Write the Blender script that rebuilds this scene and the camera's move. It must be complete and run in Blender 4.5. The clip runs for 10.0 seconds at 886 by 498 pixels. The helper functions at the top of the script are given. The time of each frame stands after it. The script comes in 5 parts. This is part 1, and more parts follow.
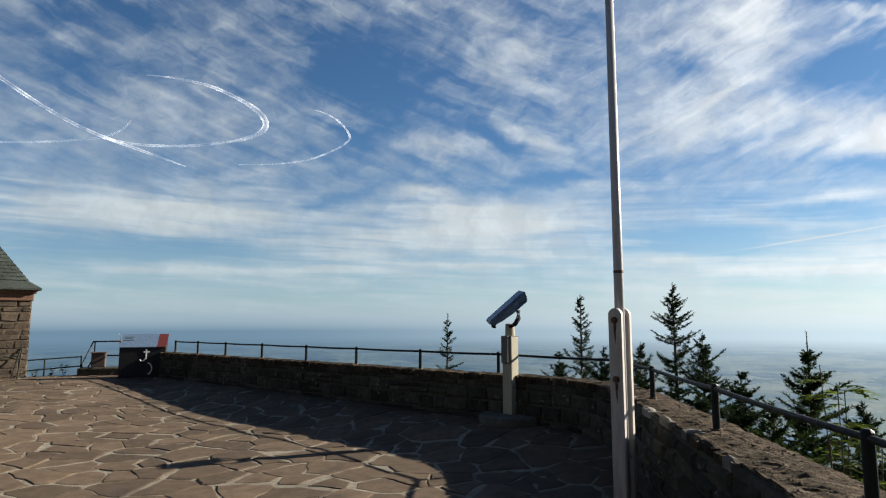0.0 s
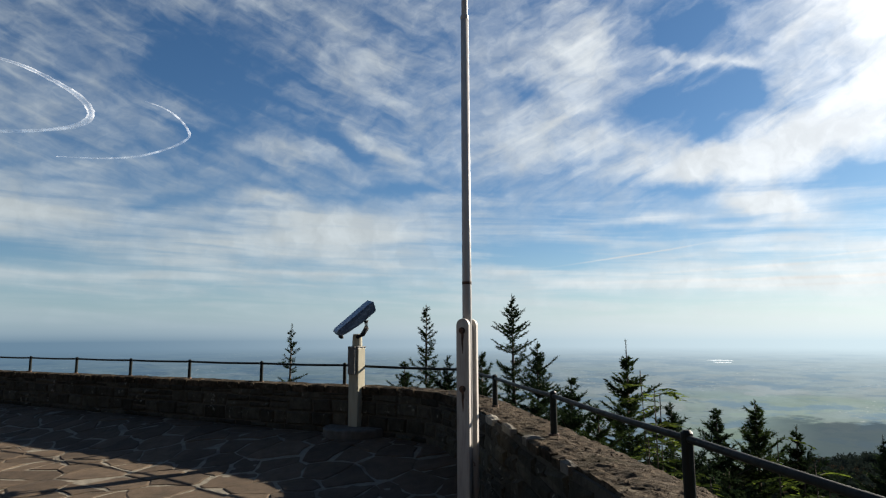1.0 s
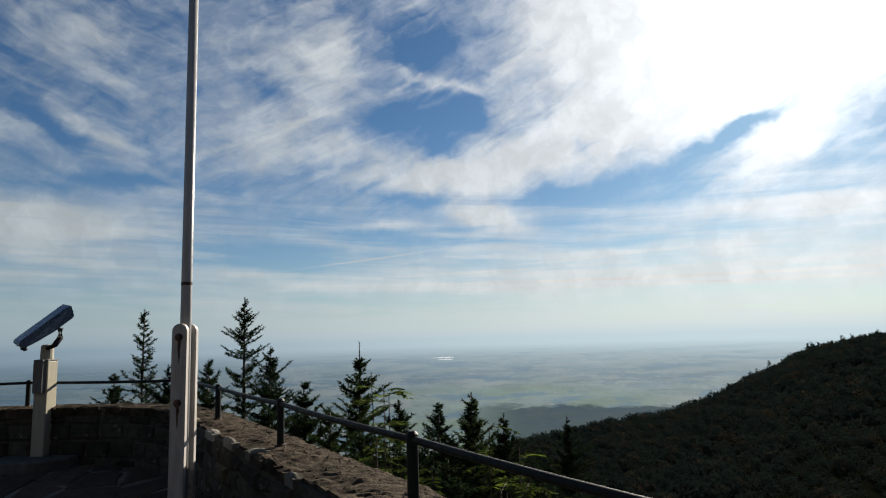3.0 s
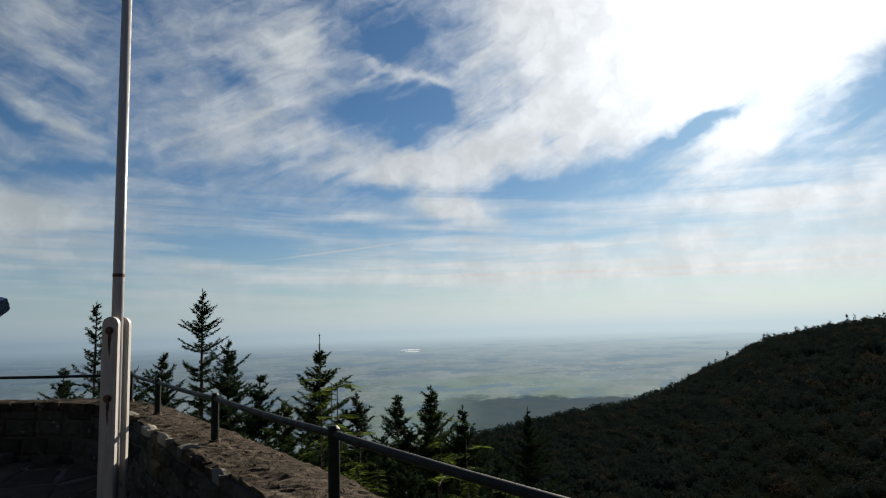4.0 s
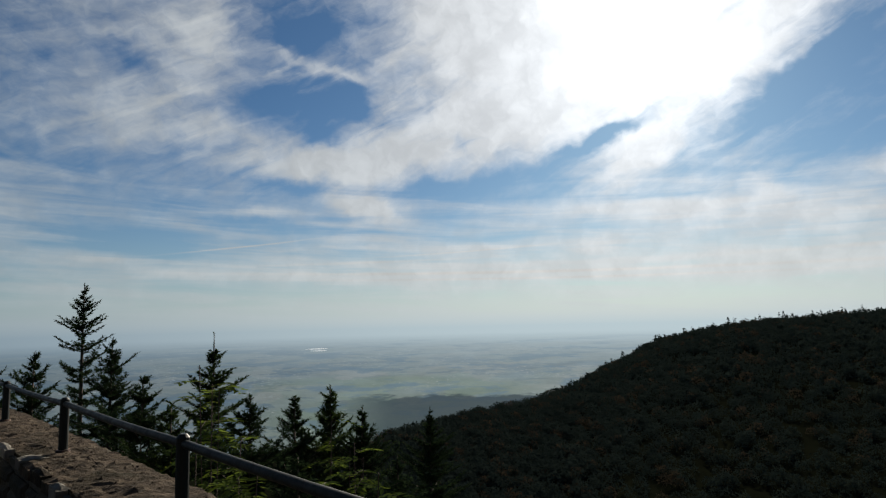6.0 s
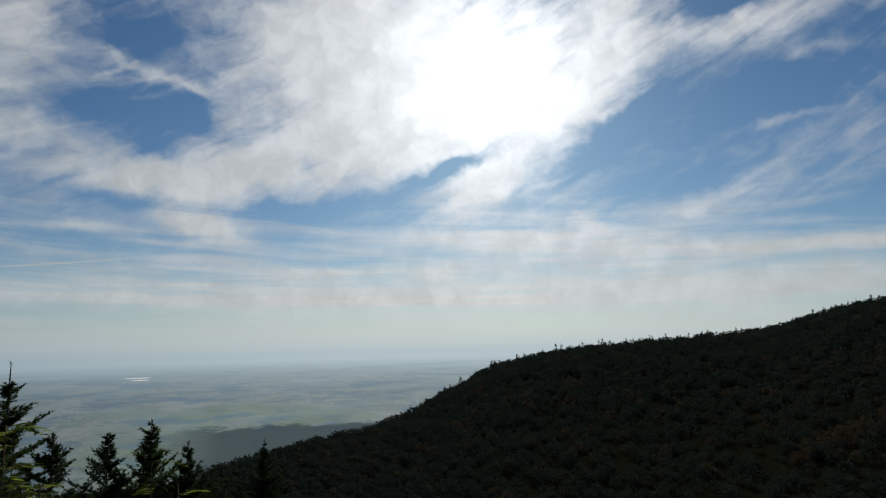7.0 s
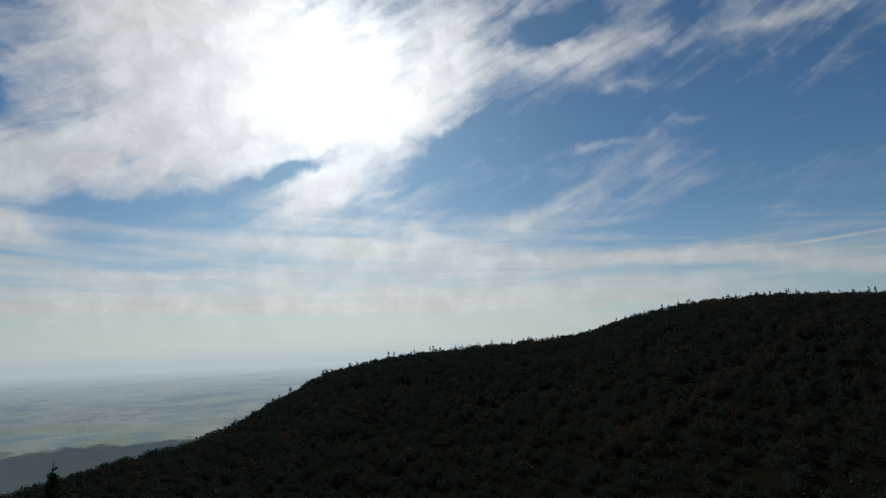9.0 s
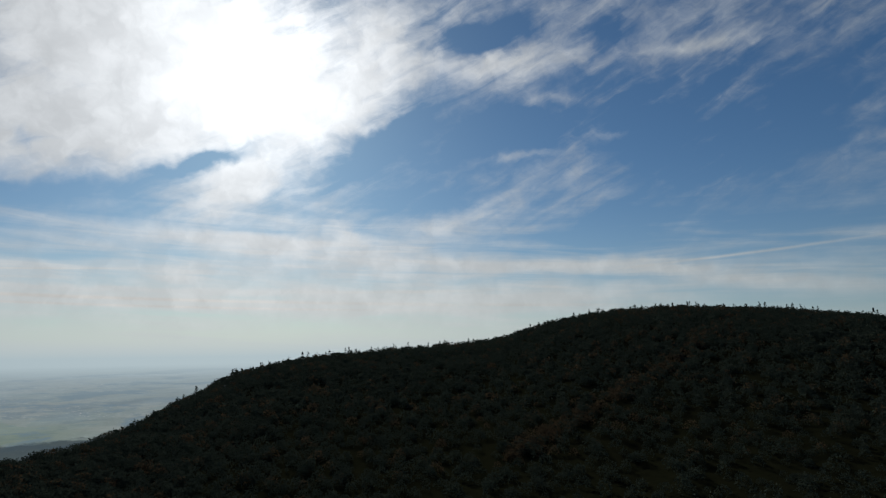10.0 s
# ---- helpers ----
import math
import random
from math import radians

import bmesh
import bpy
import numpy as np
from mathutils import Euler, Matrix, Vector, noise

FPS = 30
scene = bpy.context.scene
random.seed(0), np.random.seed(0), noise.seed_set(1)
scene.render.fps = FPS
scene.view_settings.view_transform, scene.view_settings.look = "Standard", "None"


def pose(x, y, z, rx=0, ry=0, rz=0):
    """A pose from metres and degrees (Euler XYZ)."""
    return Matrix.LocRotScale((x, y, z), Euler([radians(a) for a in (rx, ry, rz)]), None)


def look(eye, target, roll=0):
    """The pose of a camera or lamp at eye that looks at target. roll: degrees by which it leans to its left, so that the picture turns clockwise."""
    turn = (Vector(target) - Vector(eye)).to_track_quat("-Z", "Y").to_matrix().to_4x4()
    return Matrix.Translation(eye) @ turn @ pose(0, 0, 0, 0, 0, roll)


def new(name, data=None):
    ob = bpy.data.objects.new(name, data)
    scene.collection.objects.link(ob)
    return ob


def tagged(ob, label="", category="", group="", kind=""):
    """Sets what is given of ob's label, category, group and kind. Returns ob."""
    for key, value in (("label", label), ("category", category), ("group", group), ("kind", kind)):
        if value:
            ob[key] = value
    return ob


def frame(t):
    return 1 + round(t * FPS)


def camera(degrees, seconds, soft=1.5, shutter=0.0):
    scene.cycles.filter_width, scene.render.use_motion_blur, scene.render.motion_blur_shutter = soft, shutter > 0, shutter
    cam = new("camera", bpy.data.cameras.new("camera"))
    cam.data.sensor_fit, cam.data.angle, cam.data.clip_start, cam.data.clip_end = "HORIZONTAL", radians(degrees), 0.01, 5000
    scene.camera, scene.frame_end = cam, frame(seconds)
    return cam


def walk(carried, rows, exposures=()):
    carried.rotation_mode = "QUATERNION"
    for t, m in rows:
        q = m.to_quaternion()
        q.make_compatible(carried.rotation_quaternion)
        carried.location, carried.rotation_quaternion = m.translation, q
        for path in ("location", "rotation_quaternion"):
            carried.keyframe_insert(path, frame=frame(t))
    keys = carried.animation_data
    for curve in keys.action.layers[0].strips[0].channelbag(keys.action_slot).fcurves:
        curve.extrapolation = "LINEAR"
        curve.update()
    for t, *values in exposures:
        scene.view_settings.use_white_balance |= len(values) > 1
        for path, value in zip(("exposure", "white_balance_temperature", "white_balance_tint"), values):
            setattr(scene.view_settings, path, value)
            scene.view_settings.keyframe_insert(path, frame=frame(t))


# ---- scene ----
# ---- camera and its way ----
PATH = [
    (0, look((0.016, 0.032, 1.45), (0.013, 2.018, 1.686), -0.0)),
    (0.5, look((-0.002, 0.116, 1.456), (0.205, 2.089, 1.708), 0.3)),
    (1, look((-0.002, 0.13, 1.457), (0.478, 2.053, 1.723), -0.2)),
    (1.5, look((-0.014, 0.124, 1.458), (0.689, 1.976, 1.731), -0.2)),
    (2, look((-0.027, 0.111, 1.46), (0.867, 1.879, 1.736), -0.2)),
    (2.5, look((0.002, 0.145, 1.455), (1.061, 1.82, 1.728), -0.6)),
    (3, look((0.118, 0.296, 1.458), (1.339, 1.857, 1.72), -1.7)),
    (4.5, look((0.355, 0.165, 1.448), (1.681, 1.644, 1.677), -1.6)),
    (5, look((0.414, 0.215, 1.441), (1.793, 1.646, 1.668), -1.2)),
    (6.5, look((0.547, 0.199, 1.462), (2.175, 1.334, 1.71), -1.3)),
    (7, look((0.496, 0.188, 1.491), (2.27, 1.063, 1.788), -1.2)),
    (7.5, look((0.526, 0.183, 1.485), (2.394, 0.818, 1.808), -1.6)),
    (8, look((0.549, 0.143, 1.448), (2.469, 0.615, 1.748), -1.9)),
    (8.5, look((0.58, 0.092, 1.443), (2.517, 0.488, 1.744), -2.0)),
    (9, look((0.618, 0.027, 1.442), (2.557, 0.404, 1.75), -1.9)),
    (9.5, look((0.661, -0.058, 1.44), (2.612, 0.253, 1.751), -1.7)),
    (10, look((0.705, -0.155, 1.44), (2.677, -0.031, 1.75), -0.5)),
]
cam = camera(71.1, 10.0, soft=1.2)
walk(cam, PATH, [(0.0, 1.56), (2.0, 1.14), (3.0, 1.02), (4.4, 0.95), (5.4, 0.86), (6.5, 0.70), (7.5, 0.62), (10.0, 0.62)])

SUN_AZ, SUN_EL = 69.0, 24.0


def toward(az, el):
    a, e = radians(az), radians(el)
    return Vector((math.sin(a) * math.cos(e), math.cos(a) * math.cos(e), math.sin(e)))


# ---- sun ----
sun_data = bpy.data.lights.new("sun", "SUN")
sun_data.energy, sun_data.angle, sun_data.color = 5.0, radians(0.5), (1.0, 0.90, 0.76)
sun = new("sun", sun_data)
sun.matrix_world = look(toward(SUN_AZ, SUN_EL) * 50, (0, 0, 0))


# ---- node helpers ----
class Tree:
    """Short hand for building a node tree."""

    def __init__(self, tree):
        self.t = tree
        tree.nodes.clear()

    def node(self, kind, **props):
        n = self.t.nodes.new(kind)
        for k, v in props.items():
            setattr(n, k, v)
        return n

    def put(self, sock, v):
        if isinstance(v, bpy.types.NodeSocket):
            self.t.links.new(v, sock)
        else:
            sock.default_value = v

    def math(self, op, a, b=0.0, c=0.0, clamp=False):
        n = self.node("ShaderNodeMath", operation=op, use_clamp=clamp)
        for s, v in zip(n.inputs, (a, b, c)):
            self.put(s, v)
        return n.outputs[0]

    def vec(self, op, a, b=(0, 0, 0)):
        n = self.node("ShaderNodeVectorMath", operation=op)
        self.put(n.inputs[0], a)
        self.put(n.inputs[1], b)
        return n.outputs["Value"] if op in ("DOT_PRODUCT", "LENGTH") else n.outputs[0]

    def xyz(self, x, y, z=0.0):
        n = self.node("ShaderNodeCombineXYZ")
        for s, v in zip(n.inputs, (x, y, z)):
            self.put(s, v)
        return n.outputs[0]

    def split(self, v):
        n = self.node("ShaderNodeSeparateXYZ")
        self.put(n.inputs[0], v)
        return n.outputs

    def mapping(self, v, loc=(0, 0, 0), rot=0.0, scale=(1, 1, 1), kind="TEXTURE"):
        n = self.node("ShaderNodeMapping", vector_type=kind)
        self.put(n.inputs[0], v)
        n.inputs[1].default_value, n.inputs[2].default_value, n.inputs[3].default_value = loc, (0, 0, radians(rot)), scale
        return n.outputs[0]

    def noise(self, v, scale, detail=4.0, rough=0.55, distortion=0.0, color=False):
        n = self.node("ShaderNodeTexNoise")
        self.put(n.inputs["Vector"], v)
        n.inputs["Scale"].default_value, n.inputs["Detail"].default_value = scale, detail
        n.inputs["Roughness"].default_value, n.inputs["Distortion"].default_value = rough, distortion
        return n.outputs[1 if color else 0]

    def voronoi(self, v, scale, feature="F1", color=False, rnd=1.0):
        n = self.node("ShaderNodeTexVoronoi", feature=feature)
        self.put(n.inputs["Vector"], v)
        n.inputs["Scale"].default_value = scale
        n.inputs["Randomness"].default_value = rnd
        return n.outputs["Color" if color else "Distance"]

    def step(self, v, lo, hi, a=0.0, b=1.0):
        n = self.node("ShaderNodeMapRange", interpolation_type="SMOOTHSTEP")
        for s, x in zip(n.inputs, (v, lo, hi, a, b)):
            self.put(s, x)
        return n.outputs[0]

    def mix(self, f, a, b, kind="MIX"):
        n = self.node("ShaderNodeMix", data_type="RGBA", blend_type=kind)
        self.put(n.inputs[0], f)
        for s, v in ((n.inputs[6], a), (n.inputs[7], b)):
            self.put(s, v if isinstance(v, bpy.types.NodeSocket) else (*v, 1))
        return n.outputs[2]


# ---- sky: clear blue, high cirrus, a bright bank round the sun ----
world = bpy.data.worlds.new("sky")
scene.world = world
world.use_nodes = True
W = Tree(world.node_tree)
way = W.node("ShaderNodeTexCoord").outputs["Generated"]
wx, wy, wz = W.split(way)
AZ = W.math("MULTIPLY", W.math("ARCTAN2", wx, wy), 57.29578)
EL = W.math("MULTIPLY", W.math("ARCSINE", wz), 57.29578)
angle_map = W.xyz(AZ, EL)
blur = W.noise(angle_map, 0.22, 3.0, color=True)
warp = W.vec("MULTIPLY", W.vec("SUBTRACT", blur, (0.5, 0.5, 0.5)), (3.4, 1.9, 0.0))
fine = W.vec("MULTIPLY", W.vec("SUBTRACT", W.noise(angle_map, 0.7, 3.0, 0.5, color=True), (0.5, 0.5, 0.5)), (1.5, 1.0, 0.0))
calm = W.step(EL, 4.0, 14.0, 0.35, 1.0)
place = W.vec("ADD", angle_map, W.vec("MULTIPLY", W.vec("ADD", warp, fine), W.xyz(1.0, calm, 1.0)))
cover = W.step(EL, 30.0, 48.0, 0.385, 0.02)


count = 0


def cloud(az, el, along, across, turn, amount):
    """A patch of cloud (or, with a negative amount, of clear sky), in degrees."""
    global cover, place, count
    if count % 16 == 15:
        # a link in the chain that keeps the patches in order of evaluation
        place = W.vec("ADD", place, W.vec("MULTIPLY", W.xyz(cover, cover), (1e-7, 1e-7, 0)))
    count += 1
    v = W.mapping(place, (az, el, 0), turn, (along, across, 1))
    g = W.math("POWER", 0.36788, W.vec("DOT_PRODUCT", v, v))
    cover = W.math("MULTIPLY_ADD", g, amount, cover)


cloud(-27.1, 16.9, 9.6, 3.2, 3, 0.12)
cloud(-6.7, 21.9, 5.4, 2.9, -3, -0.38)
cloud(-7.2, 17.1, 2.7, 1.3, 15, -0.35)
cloud(-23.9, 9.2, 12.2, 1.6, -1, 0.62)
cloud(-25.2, 5.9, 10.6, 1.0, 4, -0.32)
cloud(-19.6, 12.8, 4.8, 0.5, 10, 0.20)
cloud(-31.9, 19.8, 5.0, 1.1, 6, -0.20)
cloud(-30.4, 24.3, 6.9, 1.7, 12, -0.15)
cloud(-9.1, 23.4, 4.0, 2.0, 12, -0.25)
cloud(6.2, 23.4, 5.2, 2.8, -34, 0.28)
cloud(27.6, 24.5, 3.4, 2.9, -34, 0.38)
cloud(23.7, 19.1, 6.3, 1.9, 15, 0.34)
cloud(26.5, 16.4, 9.0, 1.5, 4, 0.34)
cloud(21.7, 21.6, 2.0, 1.2, -24, -0.35)
cloud(33.1, 19.5, 3.5, 1.5, 7, -0.35)
cloud(39.0, 19.2, 3.4, 1.9, 1, -0.45)
cloud(41.3, 19.6, 2.2, 1.0, -70, -0.30)
cloud(36.8, 25.4, 4.3, 1.7, 4, -0.50)
cloud(38.4, 22.7, 5.1, 0.5, -13, 0.42)
cloud(37.5, 16.9, 3.0, 0.9, -12, -0.45)
cloud(38.8, 13.7, 8.3, 1.2, -4, 0.55)
cloud(42.2, 10.2, 3.6, 1.0, -17, 0.50)
cloud(32.6, 9.7, 4.8, 0.6, -0, 0.30)
cloud(36.1, 12.1, 3.2, 0.7, 1, -0.40)
cloud(23.9, 6.7, 5.3, 0.8, -1, -0.55)
cloud(31.5, 8.8, 6.2, 0.5, -5, -0.30)
cloud(47.9, 12.5, 2.5, 1.1, 14, -0.35)
cloud(3.4, 9.6, 10.4, 1.8, 1, 0.45)
cloud(-2.3, 6.6, 11.9, 1.3, 1, 0.30)
cloud(-1.7, 12.2, 3.0, 0.6, -2, 0.40)
cloud(0.4, 16.2, 3.9, 0.9, -8, 0.34)
cloud(7.7, 17.1, 4.0, 0.9, -29, 0.30)
cloud(4.6, 16.8, 3.0, 0.7, -22, -0.40)
cloud(-10.5, 11.0, 4.0, 0.7, 13, -0.25)
cloud(9.3, 12.9, 5.0, 0.7, 5, -0.30)
cloud(19.8, 5.5, 2.9, 0.6, -2, 0.35)
cloud(39.4, 19.5, 2.8, 1.8, -2, -0.20)
cloud(55.7, 23.7, 9.2, 6.0, 3, 0.75)
cloud(67.1, 24.1, 7.5, 7.5, 0, 0.80)
cloud(42.0, 15.0, 6.2, 1.3, 4, 0.60)
cloud(42.4, 10.4, 3.4, 1.0, -14, 0.45)
cloud(52.9, 28.6, 6.8, 3.1, 16, 0.50)
cloud(51.6, 16.1, 1.1, 0.8, -3, -0.40)
cloud(53.8, 12.7, 7.8, 1.0, 7, -0.50)
cloud(64.3, 15.7, 3.3, 0.7, 17, -1.20)
cloud(55.8, 11.2, 7.9, 1.3, 4, -0.30)
cloud(67.7, 14.2, 4.0, 1.7, 28, 0.70)
cloud(80.6, 18.6, 5.4, 1.3, 34, -0.75)
cloud(92.7, 19.4, 13.2, 3.3, 12, -0.42)
cloud(90.5, 27.8, 3.6, 1.3, 3, -0.50)
cloud(93.5, 25.4, 6.8, 1.6, 4, 0.50)
cloud(96.9, 22.2, 3.4, 0.8, -4, 0.28)
cloud(102.6, 18.7, 2.9, 0.5, -1, 0.32)
cloud(93.9, 17.2, 3.3, 0.5, 6, 0.34)
cloud(81.9, 19.1, 1.2, 0.5, 4, 0.35)
cloud(88.8, 12.0, 6.8, 1.0, 23, 0.32)
cloud(72.0, 9.2, 8.4, 0.7, -1, 0.38)
cloud(77.1, 10.4, 2.0, 0.6, -27, 0.25)
cloud(94.7, 7.1, 12.3, 0.7, -2, 0.42)
cloud(84.6, 4.2, 11.7, 0.9, 1, 0.35)
cloud(97.0, 4.5, 9.8, 0.6, 0, 0.30)
cloud(85.0, 13.3, 5.3, 1.2, 3, -0.35)
cloud(101.8, 10.4, 5.8, 1.8, 2, -0.50)
cloud(105.6, 17.6, 3.6, 3.4, 32, -0.50)
cloud(55.4, 8.6, 8.3, 1.3, -4, -0.28)
cloud(63.4, 6.2, 2.9, 0.7, 8, 0.30)
cloud(115.7, 17.6, 8.3, 4.5, 18, -0.42)
cloud(116.2, 10.0, 6.4, 1.6, -0, -0.30)
cloud(91.1, 27.9, 3.7, 0.9, 9, -0.45)
cloud(102.1, 27.0, 2.1, 1.0, 5, -0.50)
cloud(111.1, 5.8, 11.0, 0.8, -9, 0.40)
cloud(54.1, 17.7, 9.6, 2.2, -1, 0.50)
cloud(76.3, 21.1, 5.2, 3.1, 16, 0.60)
cloud(80.4, 26.7, 4.6, 3.9, 16, 0.55)
cloud(72.9, 7.3, 23.6, 3.1, -4, 0.22)
cloud(75.5, 8.8, 12.0, 2.3, -8, 0.15)
cloud(67.9, 3.6, 32.4, 2.1, -1, 0.25)
cloud(3.4, 21.2, 8.0, 4.4, 2, -0.12)
cloud(22.1, 23.3, 5.9, 2.9, 12, 0.22)
cloud(31.0, 4.4, 34.4, 3.1, -1, 0.14)
cloud(56.0, 8.8, 9.9, 3.3, -4, 0.22)
cloud(50.0, 15.2, 8.3, 2.0, -1, 0.30)
cloud(4.6, 9.0, 8.2, 1.8, 2, 0.20)
cloud(110.3, 24.8, 4.2, 0.7, -4, 0.35)
cloud(60, 3.7, 26, 0.35, -1, 0.55)
cloud(56, 4.8, 20, 0.3, 0, 0.4)
cloud(84, 3.4, 14, 0.4, -1, 0.4)
cloud(-20, 4.6, 18, 0.7, 1, 0.25)

# streaks: falling to the right in the north, rising to the right in the east
thread = W.vec("ADD", angle_map, W.vec("MULTIPLY", warp, (0.5, 0.5, 0)))
west = W.noise(W.mapping(thread, rot=-20, scale=(8.5, 1.25, 1)), 0.85, 5.0, 0.50, 0.7)
east = W.noise(W.mapping(thread, rot=24, scale=(5.5, 1.0, 1)), 0.8, 5.0, 0.52, 0.5)
level = W.vec("ADD", angle_map, W.vec("MULTIPLY", warp, (0.5, 0.12, 0)))
flat = W.noise(W.mapping(level, rot=-2, scale=(12.0, 1.0, 1)), 0.9, 5.0, 0.52, 0.5)
side = W.step(AZ, 6.0, 22.0)
streak = W.math("ADD", W.math("MULTIPLY", west, W.math("SUBTRACT", 1.0, side)), W.math("MULTIPLY", east, side))
low = W.step(EL, 8.0, 16.0)
streak = W.math("ADD", W.math("MULTIPLY", flat, W.math("SUBTRACT", 1.0, low)), W.math("MULTIPLY", streak, low))
combed = W.math("ADD", W.step(W.noise(angle_map, 0.13, 3.0), 0.36, 0.64, 0.35, 1.1), W.math("MULTIPLY", W.math("SUBTRACT", 1.0, low), 0.7))
puff = W.noise(W.mapping(place, rot=8, scale=(1.8, 1, 1)), 0.55, 10.0, 0.60, 0.15)
grain = W.math("ADD", W.math("MULTIPLY", W.math("SUBTRACT", streak, 0.5), combed), W.math("MULTIPLY", W.math("SUBTRACT", puff, 0.5), W.step(EL, 8.0, 18.0, 0.34, 0.80)))
density = W.step(W.math("ADD", cover, grain), 0.08, 1.06)

sky = W.node("ShaderNodeTexSky", sky_type="NISHITA", sun_disc=False)
sky.sun_elevation, sky.sun_rotation = radians(SUN_EL), radians(SUN_AZ)
sky.altitude, sky.air_density, sky.dust_density, sky.ozone_density = 700, 1.0, 0.6, 2.0
blue = W.vec("MULTIPLY", sky.outputs[0], (0.037, 0.057, 0.072))

near_sun = W.vec("DOT_PRODUCT", way, tuple(toward(SUN_AZ, SUN_EL)))
glow = W.math("POWER", W.math("MAXIMUM", near_sun, 0.0), 20.0)
core = W.math("POWER", W.math("MAXIMUM", near_sun, 0.0), 90.0)
wide = W.math("POWER", W.math("MAXIMUM", near_sun, 0.0), 2.5)
bright = W.math("ADD", W.math("MULTIPLY_ADD", wide, 0.36, 0.52), W.math("ADD", W.math("MULTIPLY", glow, 0.36), W.math("MULTIPLY", core, 0.85)))
shade = W.step(W.noise(place, 0.35, 4.0), 0.3, 0.75, 0.84, 1.08)
white = W.mix(1.0, W.xyz(bright, bright, bright), W.mix(wide, (0.91, 1.0, 1.035), (0.97, 1.0, 1.03)), "MULTIPLY")
white = W.mix(1.0, white, W.xyz(shade, shade, shade), "MULTIPLY")
seen = W.mix(W.math("MULTIPLY", density, 0.93), blue, white)
# pale haze above the horizon, brighter toward the sun
mist = W.math("POWER", 2.71828, W.math("MULTIPLY", W.math("MAXIMUM", EL, 0.0), -0.25))
pale = W.mix(wide, (0.37, 0.46, 0.51), (0.95, 0.98, 0.94))
seen = W.mix(W.math("MULTIPLY", mist, 0.92), seen, pale)
hem = W.math("POWER", 2.71828, W.math("MULTIPLY", W.math("MAXIMUM", EL, -1.0), -0.8))
seen = W.mix(W.math("MULTIPLY", hem, 0.56, clamp=True), seen, W.mix(W.math("POWER", wide, 0.65), (0.125, 0.205, 0.285), (0.72, 0.86, 0.91)))
# thin level bands low over the plain
lines = 0.0
ripple = W.vec("ADD", angle_map, W.vec("MULTIPLY", warp, (0.3, 0.025, 0)))
for az, el, along, across, turn, amount in ((55, 4.15, 24, 0.13, -0.5, 0.75), (62, 3.5, 20, 0.10, -0.6, 0.6), (42, 5.3, 12, 0.12, 1.5, 0.35), (90, 3.7, 13, 0.14, -0.8, 0.4),
                                            (84, 5.0, 12, 0.16, 0.5, 0.3), (31.5, 6.75, 5, 0.07, 7, 0.5), (52, 6.2, 8, 0.08, 3, 0.4), (2, 5.3, 14, 0.16, -1, 0.25), (112, 7.4, 9, 0.12, 4, 0.4)):
    v = W.mapping(ripple, (az, el, 0), turn, (along, across, 1))
    lines = W.math("MULTIPLY_ADD", W.math("POWER", 0.36788, W.vec("DOT_PRODUCT", v, v)), amount, lines)
lines = W.math("MULTIPLY", lines, W.step(flat, 0.3, 0.6, 1.2, 1.7), clamp=True)
seen = W.mix(lines, seen, W.mix(W.step(AZ, 10, 50, 0, 1), white, W.mix(1.0, white, (1.04, 1.0, 0.95), "MULTIPLY")))
ground_half = W.step(wz, -0.03, -0.012)
seen = W.mix(ground_half, (0.05, 0.06, 0.06), seen)
bg = W.node("ShaderNodeBackground")
W.put(bg.inputs[0], seen)
bg.inputs[1].default_value = 0.45
W.t.links.new(bg.outputs[0], W.node("ShaderNodeOutputWorld").inputs[0])


# ---- materials ----
def material(name, build):
    m = bpy.data.materials.new(name)
    m.use_nodes = True
    n = Tree(m.node_tree)
    out = n.node("ShaderNodeOutputMaterial")
    n.t.links.new(build(n), out.inputs[0])
    return m


def surface(n, colour, rough=0.8, metal=0.0, height=None, strength=0.3, distance=0.02, spec=0.4):
    b = n.node("ShaderNodeBsdfPrincipled")
    n.put(b.inputs["Base Color"], colour if isinstance(colour, bpy.types.NodeSocket) else (*colour, 1))
    n.put(b.inputs["Roughness"], rough)
    b.inputs["Metallic"].default_value = metal
    b.inputs["Specular IOR Level"].default_value = spec
    if height is not None:
        bump = n.node("ShaderNodeBump")
        bump.inputs["Strength"].default_value, bump.inputs["Distance"].default_value = strength, distance
        n.put(bump.inputs["Height"], height)
        n.t.links.new(bump.outputs[0], b.inputs["Normal"])
    return b.outputs[0]


def where(n):
    return n.node("ShaderNodeNewGeometry").outputs["Position"]


